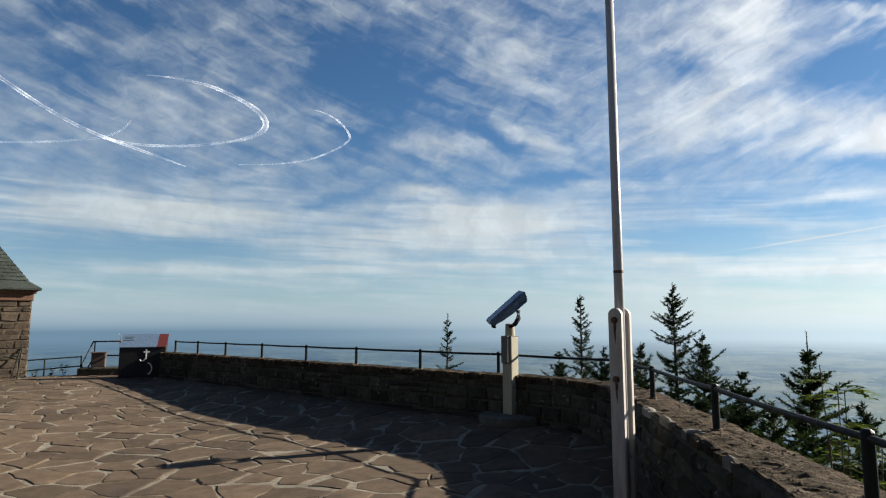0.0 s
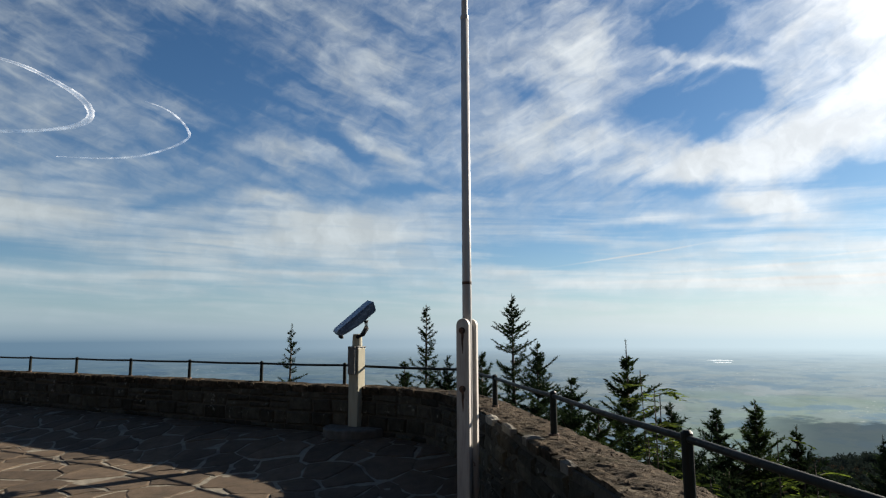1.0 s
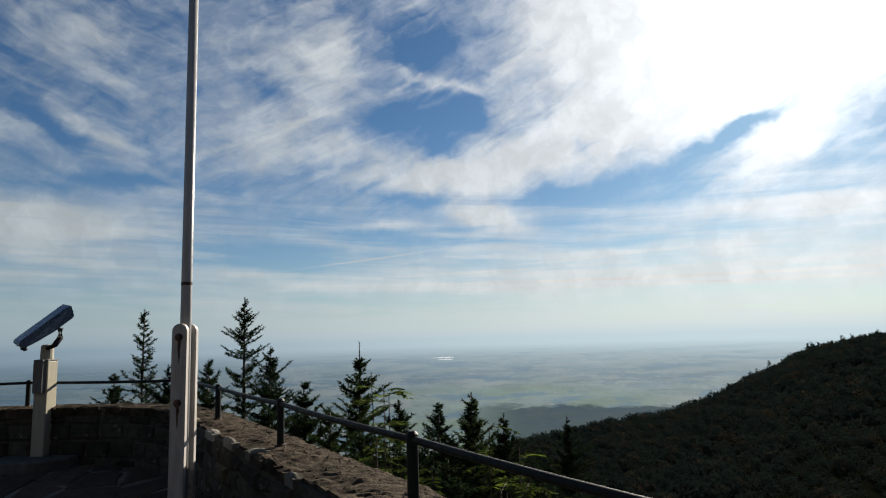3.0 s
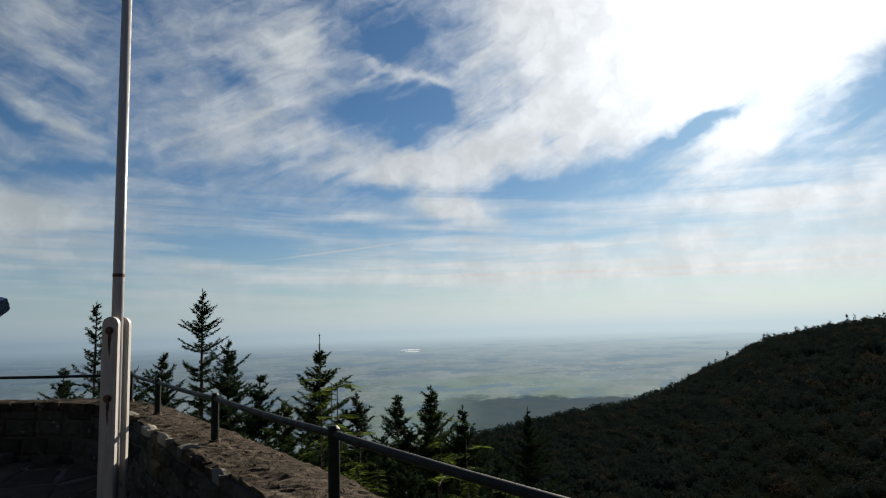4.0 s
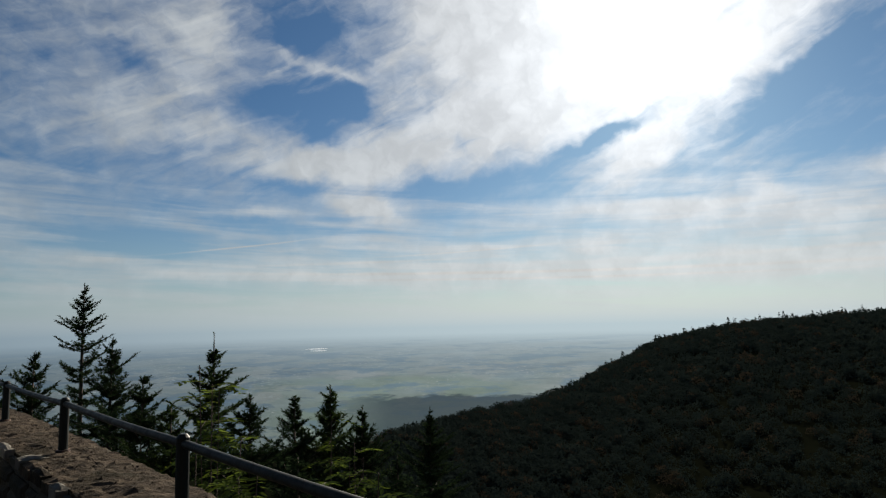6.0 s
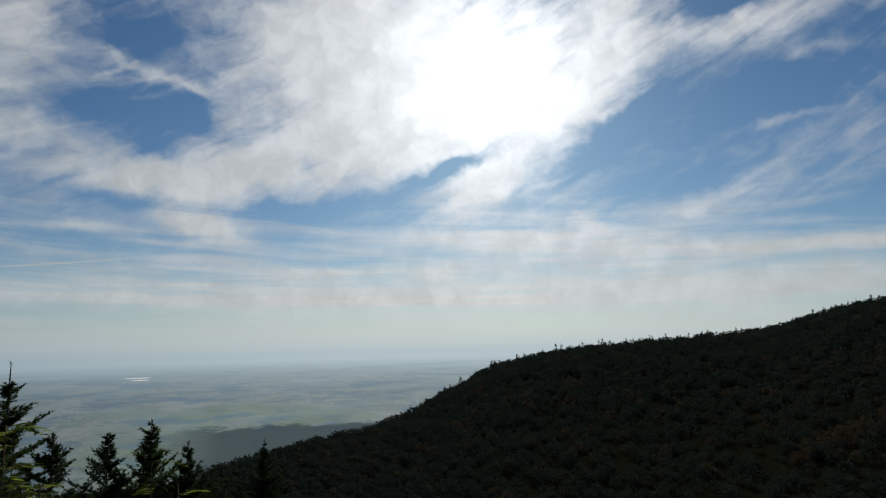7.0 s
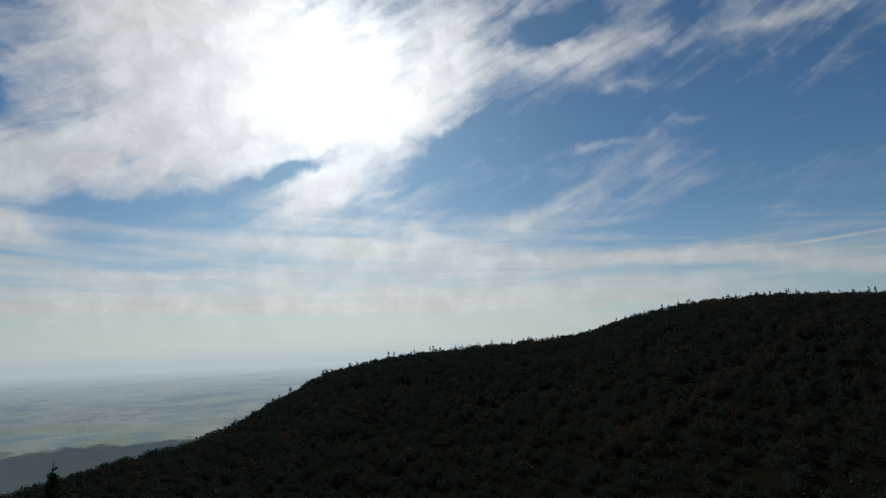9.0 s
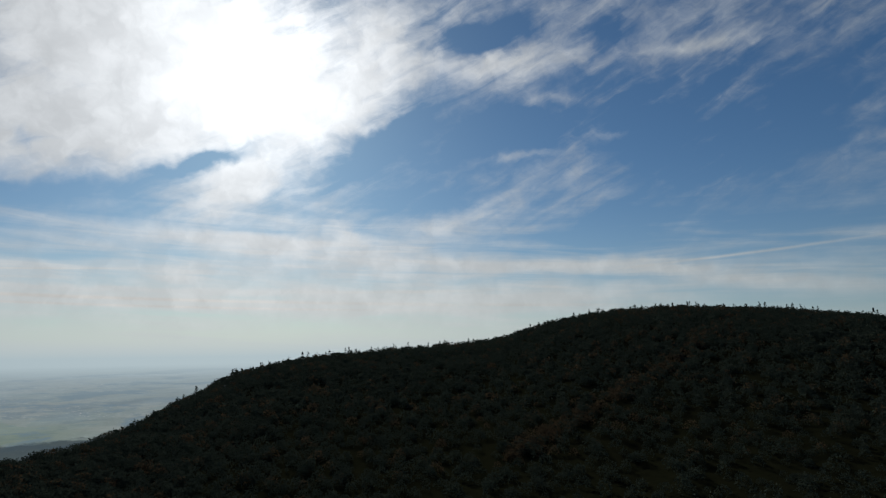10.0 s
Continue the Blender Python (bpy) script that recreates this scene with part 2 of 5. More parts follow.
def stony(c1, c2, stain, rough=0.85, grain=9.0, bump=0.5, lichen=None, each=0.35, spec=0.3):
    """Natural stone: every piece its own tone, with stains, grain and lichen."""

    def build(n):
        p = where(n)
        big, mid, tiny = n.noise(p, 1.3, 4), n.noise(p, grain, 6, 0.65), n.noise(p, grain * 7, 4, 0.7)
        c = n.mix(n.step(mid, 0.3, 0.7), c1, c2)
        rnd = n.node("ShaderNodeObjectInfo").outputs["Random"]
        isl = n.node("ShaderNodeNewGeometry").outputs["Random Per Island"]
        k = n.math("MULTIPLY_ADD", n.math("FRACT", n.math("ADD", rnd, isl)), 2 * each, 1 - each)
        c = n.mix(1.0, c, n.xyz(k, k, k), "MULTIPLY")
        c = n.mix(n.step(big, 0.5, 0.72, 0.0, 0.7), c, stain)
        if lichen:
            c = n.mix(n.step(n.noise(p, 5.5, 5, 0.7), 0.6, 0.68, 0.0, 0.75), c, lichen)
        h = n.math("ADD", n.math("MULTIPLY", mid, 1.0), n.math("MULTIPLY", tiny, 0.45))
        return surface(n, c, n.step(tiny, 0.2, 0.8, rough - 0.12, rough + 0.1), 0, h, bump, 0.02, spec)

    return build


flag_mat = material("sandstone_paving", stony((0.055, 0.040, 0.026), (0.088, 0.063, 0.042), (0.037, 0.028, 0.020), 0.85, 7.0, 0.5, None, 0.28, 0.2))
joint_mat = material("pale_mortar", stony((0.132, 0.12, 0.095), (0.195, 0.177, 0.141), (0.047, 0.040, 0.031), 0.9, 14.0, 0.7, None, 0.0, 0.2))
wall_mat = material("weathered_sandstone", stony((0.032, 0.030, 0.023), (0.060, 0.055, 0.042), (0.018, 0.020, 0.014), 0.95, 9.0, 0.9, (0.20, 0.195, 0.165), 0.45, 0.1))
mortar_mat = material("old_mortar", stony((0.055, 0.050, 0.040), (0.085, 0.077, 0.063), (0.030, 0.029, 0.023), 0.97, 16.0, 0.9, None, 0.0, 0.1))
cope_mat = material("coping_sandstone", stony((0.019, 0.016, 0.011), (0.068, 0.052, 0.037), (0.020, 0.020, 0.011), 0.95, 11.0, 1.3, (0.15, 0.135, 0.10), 0.42, 0.05))
pale_stone_mat = material("pale_coping_stone", stony((0.13, 0.12, 0.098), (0.23, 0.215, 0.18), (0.05, 0.044, 0.03), 0.9, 14.0, 0.6, None, 0.3, 0.1))
lodge_mat = material("lodge_sandstone", stony((0.048, 0.037, 0.026), (0.084, 0.064, 0.045), (0.034, 0.027, 0.020), 0.9, 8.0, 0.9, None, 0.42))
trim_mat = material("red_sandstone_trim", stony((0.13, 0.072, 0.045), (0.165, 0.092, 0.060), (0.10, 0.058, 0.04), 0.85, 10.0, 0.4))
slab_mat = material("concrete_plinth", stony((0.13, 0.127, 0.117), (0.18, 0.175, 0.16), (0.08, 0.08, 0.07), 0.85, 12.0, 0.5))
plinth_mat = material("weathered_plinth", stony((0.070, 0.067, 0.058), (0.105, 0.10, 0.088), (0.04, 0.04, 0.034), 0.85, 12.0, 0.5))
slate_mat = material("dark_slate", stony((0.025, 0.033, 0.028), (0.044, 0.054, 0.046), (0.022, 0.027, 0.023), 0.6, 12.0, 0.5, None, 0.3))


def painted(base, under, rust, amount, rough=0.45, metal=0.0, spec=0.5):
    """Paint with dirt, chips and rust."""

    def build(n):
        p = where(n)
        run = n.noise(n.vec("MULTIPLY", p, (26, 26, 3.0)), 1.0, 5, 0.65)
        chip = n.noise(p, 24, 6, 0.72)
        c = n.mix(n.step(run, 0.42, 0.75), base, under)
        c = n.mix(n.step(chip, 0.70 - amount, 0.74 - amount), c, rust)
        return surface(n, c, n.step(chip, 0.3, 0.8, rough - 0.08, rough + 0.25), metal, n.noise(p, 60, 4), 0.2, 0.004, spec)

    return build


white_paint = material("worn_white_paint", painted((0.40, 0.38, 0.355), (0.28, 0.262, 0.24), (0.14, 0.085, 0.058), 0.05, 0.5, 0, 0.3))
pole_paint = material("grey_white_pole_paint", painted((0.34, 0.335, 0.33), (0.27, 0.262, 0.258), (0.18, 0.12, 0.095), 0.02, 0.35, 0, 0.35))
rail_paint = material("dark_green_rail_paint", painted((0.010, 0.013, 0.012), (0.016, 0.018, 0.016), (0.04, 0.024, 0.017), 0.05, 0.5, 0.0, 0.12))
rust_mat = material("rusty_steel", painted((0.10, 0.055, 0.035), (0.15, 0.085, 0.05), (0.05, 0.035, 0.03), 0.2, 0.7, 0.4))
post_paint = material("cream_enamel", painted((0.30, 0.28, 0.21), (0.24, 0.222, 0.165), (0.16, 0.125, 0.09), 0.01, 0.45, 0, 0.3))
scope_paint = material("blue_grey_enamel", painted((0.10, 0.135, 0.20), (0.13, 0.165, 0.23), (0.20, 0.22, 0.25), 0.0, 0.22, 0.3))
black_paint = material("black_lacquer", painted((0.018, 0.018, 0.020), (0.028, 0.027, 0.027), (0.05, 0.045, 0.04), 0.02, 0.6, 0.0, 0.12))
red_print = material("red_print", painted((0.085, 0.020, 0.016), (0.07, 0.018, 0.015), (0.09, 0.026, 0.022), 0.0, 0.3))
panel_print = material("blue_grey_print", painted((0.075, 0.115, 0.175), (0.095, 0.135, 0.195), (0.13, 0.16, 0.21), 0.0, 0.25))
white_print = material("white_print", painted((0.78, 0.78, 0.76), (0.7, 0.7, 0.68), (0.6, 0.6, 0.58), 0.0, 0.5))
brown_box = material("brown_cladding", painted((0.050, 0.036, 0.029), (0.070, 0.048, 0.038), (0.035, 0.028, 0.024), 0.05, 0.8))
glass_mat = material("dark_glass", lambda n: surface(n, (0.01, 0.012, 0.015), 0.05, 0, None, 0, 0, 0.8))


def leafy(c1, c2, trans, tc, rough=0.7, spec=0.06):
    """Leaves and needles: a little light passes through."""

    def build(n):
        isl = n.node("ShaderNodeNewGeometry").outputs["Random Per Island"]
        c = n.mix(isl, c1, c2)
        c = n.mix(n.step(n.noise(where(n), 0.9, 3), 0.35, 0.7, 0.0, 0.5), c, tuple(x * 0.6 for x in c1))
        t = n.node("ShaderNodeBsdfTranslucent")
        t.inputs[0].default_value = (*tc, 1)
        m = n.node("ShaderNodeMixShader")
        m.inputs[0].default_value = trans
        n.t.links.new(surface(n, c, rough, 0, None, 0, 0, spec), m.inputs[1])
        n.t.links.new(t.outputs[0], m.inputs[2])
        return m.outputs[0]

    return build


needle_mat = material("spruce_needles", leafy((0.018, 0.032, 0.016), (0.036, 0.056, 0.026), 0.12, (0.03, 0.05, 0.02), 0.95, 0.0))
young_needle_mat = material("young_spruce_needles", leafy((0.020, 0.036, 0.015), (0.040, 0.060, 0.022), 0.15, (0.05, 0.08, 0.022), 0.95, 0.0))
leaf_mat = material("autumn_green_leaves", leafy((0.030, 0.050, 0.015), (0.055, 0.075, 0.022), 0.42, (0.13, 0.18, 0.025), 0.9, 0.0))
brush_mat = material("dark_undergrowth", leafy((0.014, 0.022, 0.012), (0.026, 0.036, 0.018), 0.03, (0.02, 0.03, 0.012), 0.9, 0.0))
bark_mat = material("spruce_bark", stony((0.05, 0.038, 0.03), (0.085, 0.065, 0.05), (0.03, 0.025, 0.02), 0.9, 30.0, 0.9))
forest_mat = material("dark_mixed_forest", leafy((0.017, 0.027, 0.024), (0.028, 0.036, 0.030), 0.2, (0.018, 0.026, 0.022), 1.0, 0.0))
autumn_mat = material("autumn_forest", leafy((0.036, 0.032, 0.023), (0.056, 0.042, 0.027), 0.2, (0.040, 0.032, 0.021), 1.0, 0.0))
# near-black soil: the shade under the crowns is put into its colour
soil_mat = material("shaded_forest_floor", stony((0.004, 0.005, 0.003), (0.006, 0.007, 0.004), (0.003, 0.003, 0.002), 0.95, 0.2, 0.2, None, 0.0, 0.0))


def plain_build(n):
    """The hazy plain far below: fields, woods and villages, the blue of many miles of air painted in."""
    p = where(n)
    r = n.vec("LENGTH", p)
    flat_p = n.vec("MULTIPLY", p, (1, 1, 0))
    x, y, z = n.split(p)
    az = n.math("MULTIPLY", n.math("ARCTAN2", x, y), 57.29578)
    # parcels grow with distance, as the view over the plain shows them
    parcel = n.xyz(n.math("MULTIPLY", az, 0.16), n.math("MULTIPLY", n.math("LOGARITHM", r, 2.71828), 6.0))
    wob = n.vec("ADD", parcel, n.vec("MULTIPLY", n.vec("SUBTRACT", n.noise(parcel, 1.6, 6, 0.62, color=True), (0.5, 0.5, 0.5)), (1.1, 0.9, 0)))
    f1, f2, f3 = n.split(n.voronoi(wob, 1.5, "F1", True))
    soft = n.noise(parcel, 0.7, 6, 0.6)
    c = n.mix(n.math("MULTIPLY_ADD", f1, 0.6, n.math("MULTIPLY", soft, 0.4)), (0.14, 0.17, 0.135), (0.33, 0.31, 0.245))
    c = n.mix(n.math("MULTIPLY", n.step(f2, 0.72, 0.82), 0.4), c, (0.17, 0.215, 0.165))
    wood = n.step(n.noise(parcel, 1.3, 9, 0.70, 0.3), 0.52, 0.58)
    c = n.mix(n.math("MULTIPLY", wood, 0.8), c, (0.055, 0.085, 0.105))
    k = n.step(n.noise(parcel, 9.0, 5, 0.7), 0.25, 0.75, 0.84, 1.16)
    c = n.mix(1.0, c, n.xyz(k, k, k), "MULTIPLY")
    town = n.math("MULTIPLY", n.step(n.noise(parcel, 0.9, 3), 0.50, 0.60), n.step(n.noise(parcel, 11.0, 4, 0.75), 0.56, 0.66))
    c = n.mix(n.math("MULTIPLY", town, 0.8), c, (0.5, 0.54, 0.55))
    edge = n.math("MULTIPLY_ADD", n.noise(parcel, 1.6, 7, 0.65), 170.0, -85.0)
    meadow = n.math("MULTIPLY", n.step(n.math("ADD", r, edge), 760, 680), n.math("MULTIPLY", n.step(az, 30, 40), n.step(az, 62, 52)))
    c = n.mix(n.math("MULTIPLY", meadow, n.step(f3, 0.2, 0.5, 0.3, 0.7)), c, (0.20, 0.26, 0.14))
    copse = n.math("MULTIPLY", n.step(n.math("ADD", r, edge), 545, 515), n.math("MULTIPLY", n.step(az, 37, 45), n.step(az, 66, 60)))
    # haze painted into the colour: thicker with distance, paler to the east
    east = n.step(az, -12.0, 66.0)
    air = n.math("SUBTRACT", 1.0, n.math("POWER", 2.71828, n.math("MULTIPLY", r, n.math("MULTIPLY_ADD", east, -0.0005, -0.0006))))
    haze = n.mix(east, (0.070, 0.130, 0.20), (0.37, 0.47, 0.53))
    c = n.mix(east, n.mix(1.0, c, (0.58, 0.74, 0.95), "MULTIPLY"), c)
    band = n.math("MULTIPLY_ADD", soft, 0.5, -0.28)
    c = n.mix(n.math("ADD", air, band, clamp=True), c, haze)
    strip = n.xyz(n.math("MULTIPLY", az, 0.5), n.math("MULTIPLY", n.math("LOGARITHM", r, 2.71828), 11.0))
    k = n.step(n.noise(strip, 0.8, 9, 0.66), 0.3, 0.7, 0.93, 1.07)
    c = n.mix(1.0, c, n.xyz(k, k, k), "MULTIPLY")
    roofs = n.math("MULTIPLY", n.step(n.noise(strip, 0.35, 4), 0.48, 0.60), n.step(n.noise(strip, 4.5, 4, 0.75), 0.58, 0.66))
    c = n.mix(n.math("MULTIPLY", roofs, 0.5), c, (0.62, 0.64, 0.64))
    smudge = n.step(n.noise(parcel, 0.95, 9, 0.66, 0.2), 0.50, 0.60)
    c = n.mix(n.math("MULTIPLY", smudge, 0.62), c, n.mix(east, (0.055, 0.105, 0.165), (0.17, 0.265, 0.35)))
    c = n.mix(n.math("MULTIPLY", copse, 0.85), c, (0.062, 0.088, 0.105))
    # far rim painted in the sky's hem colours, brighter toward the sun
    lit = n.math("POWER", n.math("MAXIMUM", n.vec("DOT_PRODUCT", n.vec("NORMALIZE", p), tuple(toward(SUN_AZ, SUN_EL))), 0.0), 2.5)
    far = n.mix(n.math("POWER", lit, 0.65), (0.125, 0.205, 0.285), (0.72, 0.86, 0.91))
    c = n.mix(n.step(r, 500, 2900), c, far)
    # emission only: the plain's daylight is in its glow, no lamp lights it
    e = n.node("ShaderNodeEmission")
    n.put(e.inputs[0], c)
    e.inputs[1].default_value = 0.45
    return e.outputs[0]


plain_mat = material("glowing_hazy_plain", plain_build)
# the water's glint is put into a pale base colour
lake_mat = material("pale_glint_water", lambda n: surface(n, (0.6, 0.65, 0.68), 0.35, 0.0))


def trail_build(n):
    p = where(n)
    d = n.node("ShaderNodeBsdfTranslucent")
    d.inputs[0].default_value = (0.95, 0.95, 0.95, 1)
    q = n.node("ShaderNodeBsdfDiffuse")
    q.inputs[0].default_value = (0.95, 0.95, 0.95, 1)
    a = n.node("ShaderNodeAddShader")
    n.t.links.new(d.outputs[0], a.inputs[0])
    n.t.links.new(q.outputs[0], a.inputs[1])
    t = n.node("ShaderNodeBsdfTransparent")
    m = n.node("ShaderNodeMixShader")
    n.put(m.inputs[0], n.step(n.noise(p, 0.012, 6, 0.7), 0.36, 0.85, 0.02, 0.36))
    n.t.links.new(t.outputs[0], m.inputs[1])
    n.t.links.new(a.outputs[0], m.inputs[2])
    return m.outputs[0]


trail_mat = material("ice_trail", trail_build)


# ---- mesh helpers ----
def part(name, bm, mat, parent=None, label="", smooth=False):
    """Links a bmesh as one mesh object under a thing or a part."""
    me = bpy.data.meshes.new(name)
    bm.to_mesh(me)
    bm.free()
    me.materials.append(mat)
    if smooth:
        me.polygons.foreach_set("use_smooth", [True] * len(me.polygons))
    ob = new(name, me)
    if parent:
        ob.parent = parent
    if label:
        ob["label"] = label
    return ob


def raw(name, verts, faces, mat, parent=None, smooth=False):
    me = bpy.data.meshes.new(name)
    me.from_pydata([tuple(v) for v in verts], [], faces)
    me.update()
    me.materials.append(mat)
    if smooth:
        me.polygons.foreach_set("use_smooth", [True] * len(me.polygons))
    ob = new(name, me)
    if parent:
        ob.parent = parent
    return ob


def thing(name, label, category, m=None, group="", kind=""):
    ob = new(name)
    if m is not None:
        ob.matrix_world = m
    return tagged(ob, label, category, group, kind)


def box(bm, m, sx, sy, sz, bevel=0.0, seg=2):
    """A bevelled box centred on the pose m."""
    r = bmesh.ops.create_cube(bm, size=1.0, matrix=m @ Matrix.Diagonal((sx, sy, sz, 1)))
    if bevel:
        es = list({e for v in r["verts"] for e in v.link_edges})
        bmesh.ops.bevel(bm, geom=es, offset=bevel, segments=seg, profile=0.5, affect="EDGES")


def rod(bm, a, b, r1, r2=None, seg=12, cap=True):
    """A round bar from a to b."""
    a, b = Vector(a), Vector(b)
    q = (b - a).to_track_quat("Z", "Y").to_matrix().to_4x4()
    bmesh.ops.create_cone(bm, cap_ends=cap, segments=seg, radius1=r1, radius2=r1 if r2 is None else r2, depth=(b - a).length,
                          matrix=Matrix.Translation((a + b) / 2) @ q)


def sweep(bm, points, radius, seg=10):
    """A pipe along a line of points."""
    rings = []
    pts = [Vector(p) for p in points]
    for i, p in enumerate(pts):
        d = (pts[min(i + 1, len(pts) - 1)] - pts[max(i - 1, 0)]).normalized()
        u = d.cross(Vector((0, 0, 1)))
        u = (u if u.length > 0.01 else d.cross(Vector((1, 0, 0)))).normalized()
        v = u.cross(d)
        rr = radius[i] if isinstance(radius, (list, tuple)) else radius
        rings.append([bm.verts.new(p + (u * math.cos(k * math.tau / seg) + v * math.sin(k * math.tau / seg)) * rr) for k in range(seg)])
    for a, b in zip(rings, rings[1:]):
        for k in range(seg):
            bm.faces.new((a[k], a[(k + 1) % seg], b[(k + 1) % seg], b[k]))
    bm.faces.new(rings[0][::-1])
    bm.faces.new(rings[-1])


def ss(a, b, x):
    t = min(max((x - a) / (b - a), 0.0), 1.0)
    return t * t * (3 - 2 * t)


def lerp_table(x, rows):
    """Linear between rows of (x, a, b, ...)."""
    if x <= rows[0][0]:
        return rows[0][1:]
    for p, q in zip(rows, rows[1:]):
        if x <= q[0]:
            f = (x - p[0]) / (q[0] - p[0])
            return tuple(u + (v - u) * f for u, v in zip(p[1:], q[1:]))
    return rows[-1][1:]


# ---- the lie of the land ----
EYE = Vector((0, 0, 1.45))
PLAIN = -62.0
RIDGE = [(26, 130, -62), (36, 175, -47.5), (43, 230, -43), (50, 300, -47), (57, 380, -50.5), (61, 460, -50), (65, 590, -41.5), (68.3, 700, -28.5), (74, 790, -15.5),
         (79.3, 860, -9.5), (85, 910, -4), (90.6, 960, 4.5), (93.5, 990, 18), (96, 1010, 32), (99, 1035, 43), (102, 1055, 52), (106.5, 1065, 55), (110, 1060, 53),
         (115.5, 1030, 44.5), (121.6, 1000, 30.5), (135, 950, 0), (160, 900, -45), (175, 900, -62)]


def land(az, r):
    """Height of the ground at a bearing and a distance."""
    near = max(-4.2 - 0.36 * r - 8.0 * ss(30, 120, r), PLAIN)
    if not 26 < az < 175:
        return near
    d, top = lerp_table(az, RIDGE)
    if r <= d:
        f = ss(0.12, 1.12, r / d)
        hill = PLAIN + (top - PLAIN) * f / ss(0.12, 1.12, 1.0)
    else:
        hill = max(PLAIN, top - 0.35 * (r - d))
    rough = 3.0 * noise.noise(Vector((az * 0.35, r * 0.012, 0))) * ss(60, 200, r) * (1 - ss(0.8, 1.0, r / d)) * ss(PLAIN, PLAIN + 12, hill)
    return max(near, hill + rough, PLAIN)


def ground_at(x, y):
    return land(math.degrees(math.atan2(x, y)), math.hypot(x, y))


radii = [0.3, 2.6, 4, 6, 9, 13, 18, 25, 35, 48, 65, 85, 110, 140, 175, 215, 260, 310, 365, 425, 490, 560, 635, 710, 780, 850, 920, 990, 1060, 1130, 1220, 1350, 1550, 1900]
steps = 240
gv, gf = [], []
for r in radii:
    for k in range(steps):
        a = k * 360 / steps
        az = a if a <= 180 else a - 360
        gv.append((r * math.sin(radians(a)), r * math.cos(radians(a)), land(az, r)))
for i in range(len(radii) - 1):
    for k in range(steps):
        k2 = (k + 1) % steps
        gf.append((i * steps + k, (i + 1) * steps + k, (i + 1) * steps + k2, i * steps + k2))
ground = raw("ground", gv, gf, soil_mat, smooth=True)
tagged(ground, "steep wooded slope and dark hill beside the terrace", "ground", kind="structure")

# the plain, out to the horizon, a backdrop that glows in its painted colours
pv, pf = [], []
rings = [330, 600, 1000, 1700, 2800, 4930]
for r in rings:
    for k in range(120):
        a = k * math.tau / 120
        pv.append((r * math.sin(a), r * math.cos(a), PLAIN + 0.25))
for i in range(len(rings) - 1):
    for k in range(120):
        k2 = (k + 1) % 120
        pf.append((i * 120 + k, (i + 1) * 120 + k, (i + 1) * 120 + k2, i * 120 + k2))
tagged(raw("backdrop", pv, pf, plain_mat), "glowing blue plain of fields, woods and villages far below, haze painted in", "plain", kind="structure")


def bearing(az, el, dist):
    return EYE + toward(az, el) * dist


# a sheet of water, painted pale as if it caught the sun
for mid, half, r0, deep in ((37.75, 1.0, 1500, 24), (37.95, 0.72, 1400, 18)):
    lake_bm = bmesh.new()
    outline = []
    for i in range(40):
        a = i * math.tau / 40
        k = 1 + 0.25 * noise.noise(Vector((math.cos(a) * 2, math.sin(a) * 2, r0)))
        az, r = mid + half * math.cos(a) * k, r0 + deep * math.sin(a) * k
        outline.append(lake_bm.verts.new((r * math.sin(radians(az)), r * math.cos(radians(az)), PLAIN + 0.6)))
    lake_bm.faces.new(outline[::-1])
    tagged(part("water", lake_bm, lake_mat), "small lake in the hazy plain, painted pale for its glint", "lake", kind="structure")

# ---- terrace: plan of the parapet's inner edge, from the far end round the corner and past the camera ----
FAR = [(-7.75, 17.1), (-7.3, 16.7), (-4.55, 14.3), (-2.55, 12.55), (-0.85, 11.0), (0.15, 10.1), (1.15, 9.3), (1.66, 8.75), (1.93, 8.2), (2.0, 7.55)]
NEAR = [(2.0, 7.55), (1.87, 6.0), (1.79, 5.07), (1.69, 4.05), (1.62, 3.3), (1.55, 2.8), (1.38, 1.0), (1.2, -1.0), (1.0, -4.0), (0.8, -7.0)]
WALL_W = 0.47
LINE_P, LINE_N = Vector((-0.85, 11.0)), Vector((-0.662, -0.749))


def floor_z(x, y):
    """The paving lies a little lower away from the parapet."""
    d = (Vector((x, y)) - LINE_P).dot(LINE_N)
    return -0.26 * ss(0.3, 1.9, d) * ss(-10.0, -4.0, x)


class Line:
    """A plan line with distances along it and an outward side."""

    def __init__(self, pts):
        self.p = [Vector(p) for p in pts]
        self.s = [0.0]
        for a, b in zip(self.p, self.p[1:]):
            self.s.append(self.s[-1] + (b - a).length)
        seg = [(b - a).normalized() for a, b in zip(self.p, self.p[1:])]
        tan = [seg[0]] + [(a + b).normalized() for a, b in zip(seg, seg[1:])] + [seg[-1]]
        self.n = [Vector((-t.y, t.x)) for t in tan]
        self.length = self.s[-1]

    def at(self, s, out=0.0):
        s = min(max(s, 0.0), self.length)
        for i in range(len(self.p) - 1):
            if s <= self.s[i + 1]:
                f = (s - self.s[i]) / (self.s[i + 1] - self.s[i])
                return self.p[i].lerp(self.p[i + 1], f) + self.n[i].lerp(self.n[i + 1], f).normalized() * out
        return self.p[-1] + self.n[-1] * out


far_line, near_line = Line(FAR), Line(NEAR)


def far_top(s):
    return 0.665 + 0.025 * s / far_line.length


def near_top(s):
    return 0.69


def bed(q):
    return 0.014 * noise.noise(q * 2.3) + 0.012 * noise.noise(q * 7.0) + 0.009 * noise.noise(q * 17.0) + 0.008 * noise.noise(q * 37.0)


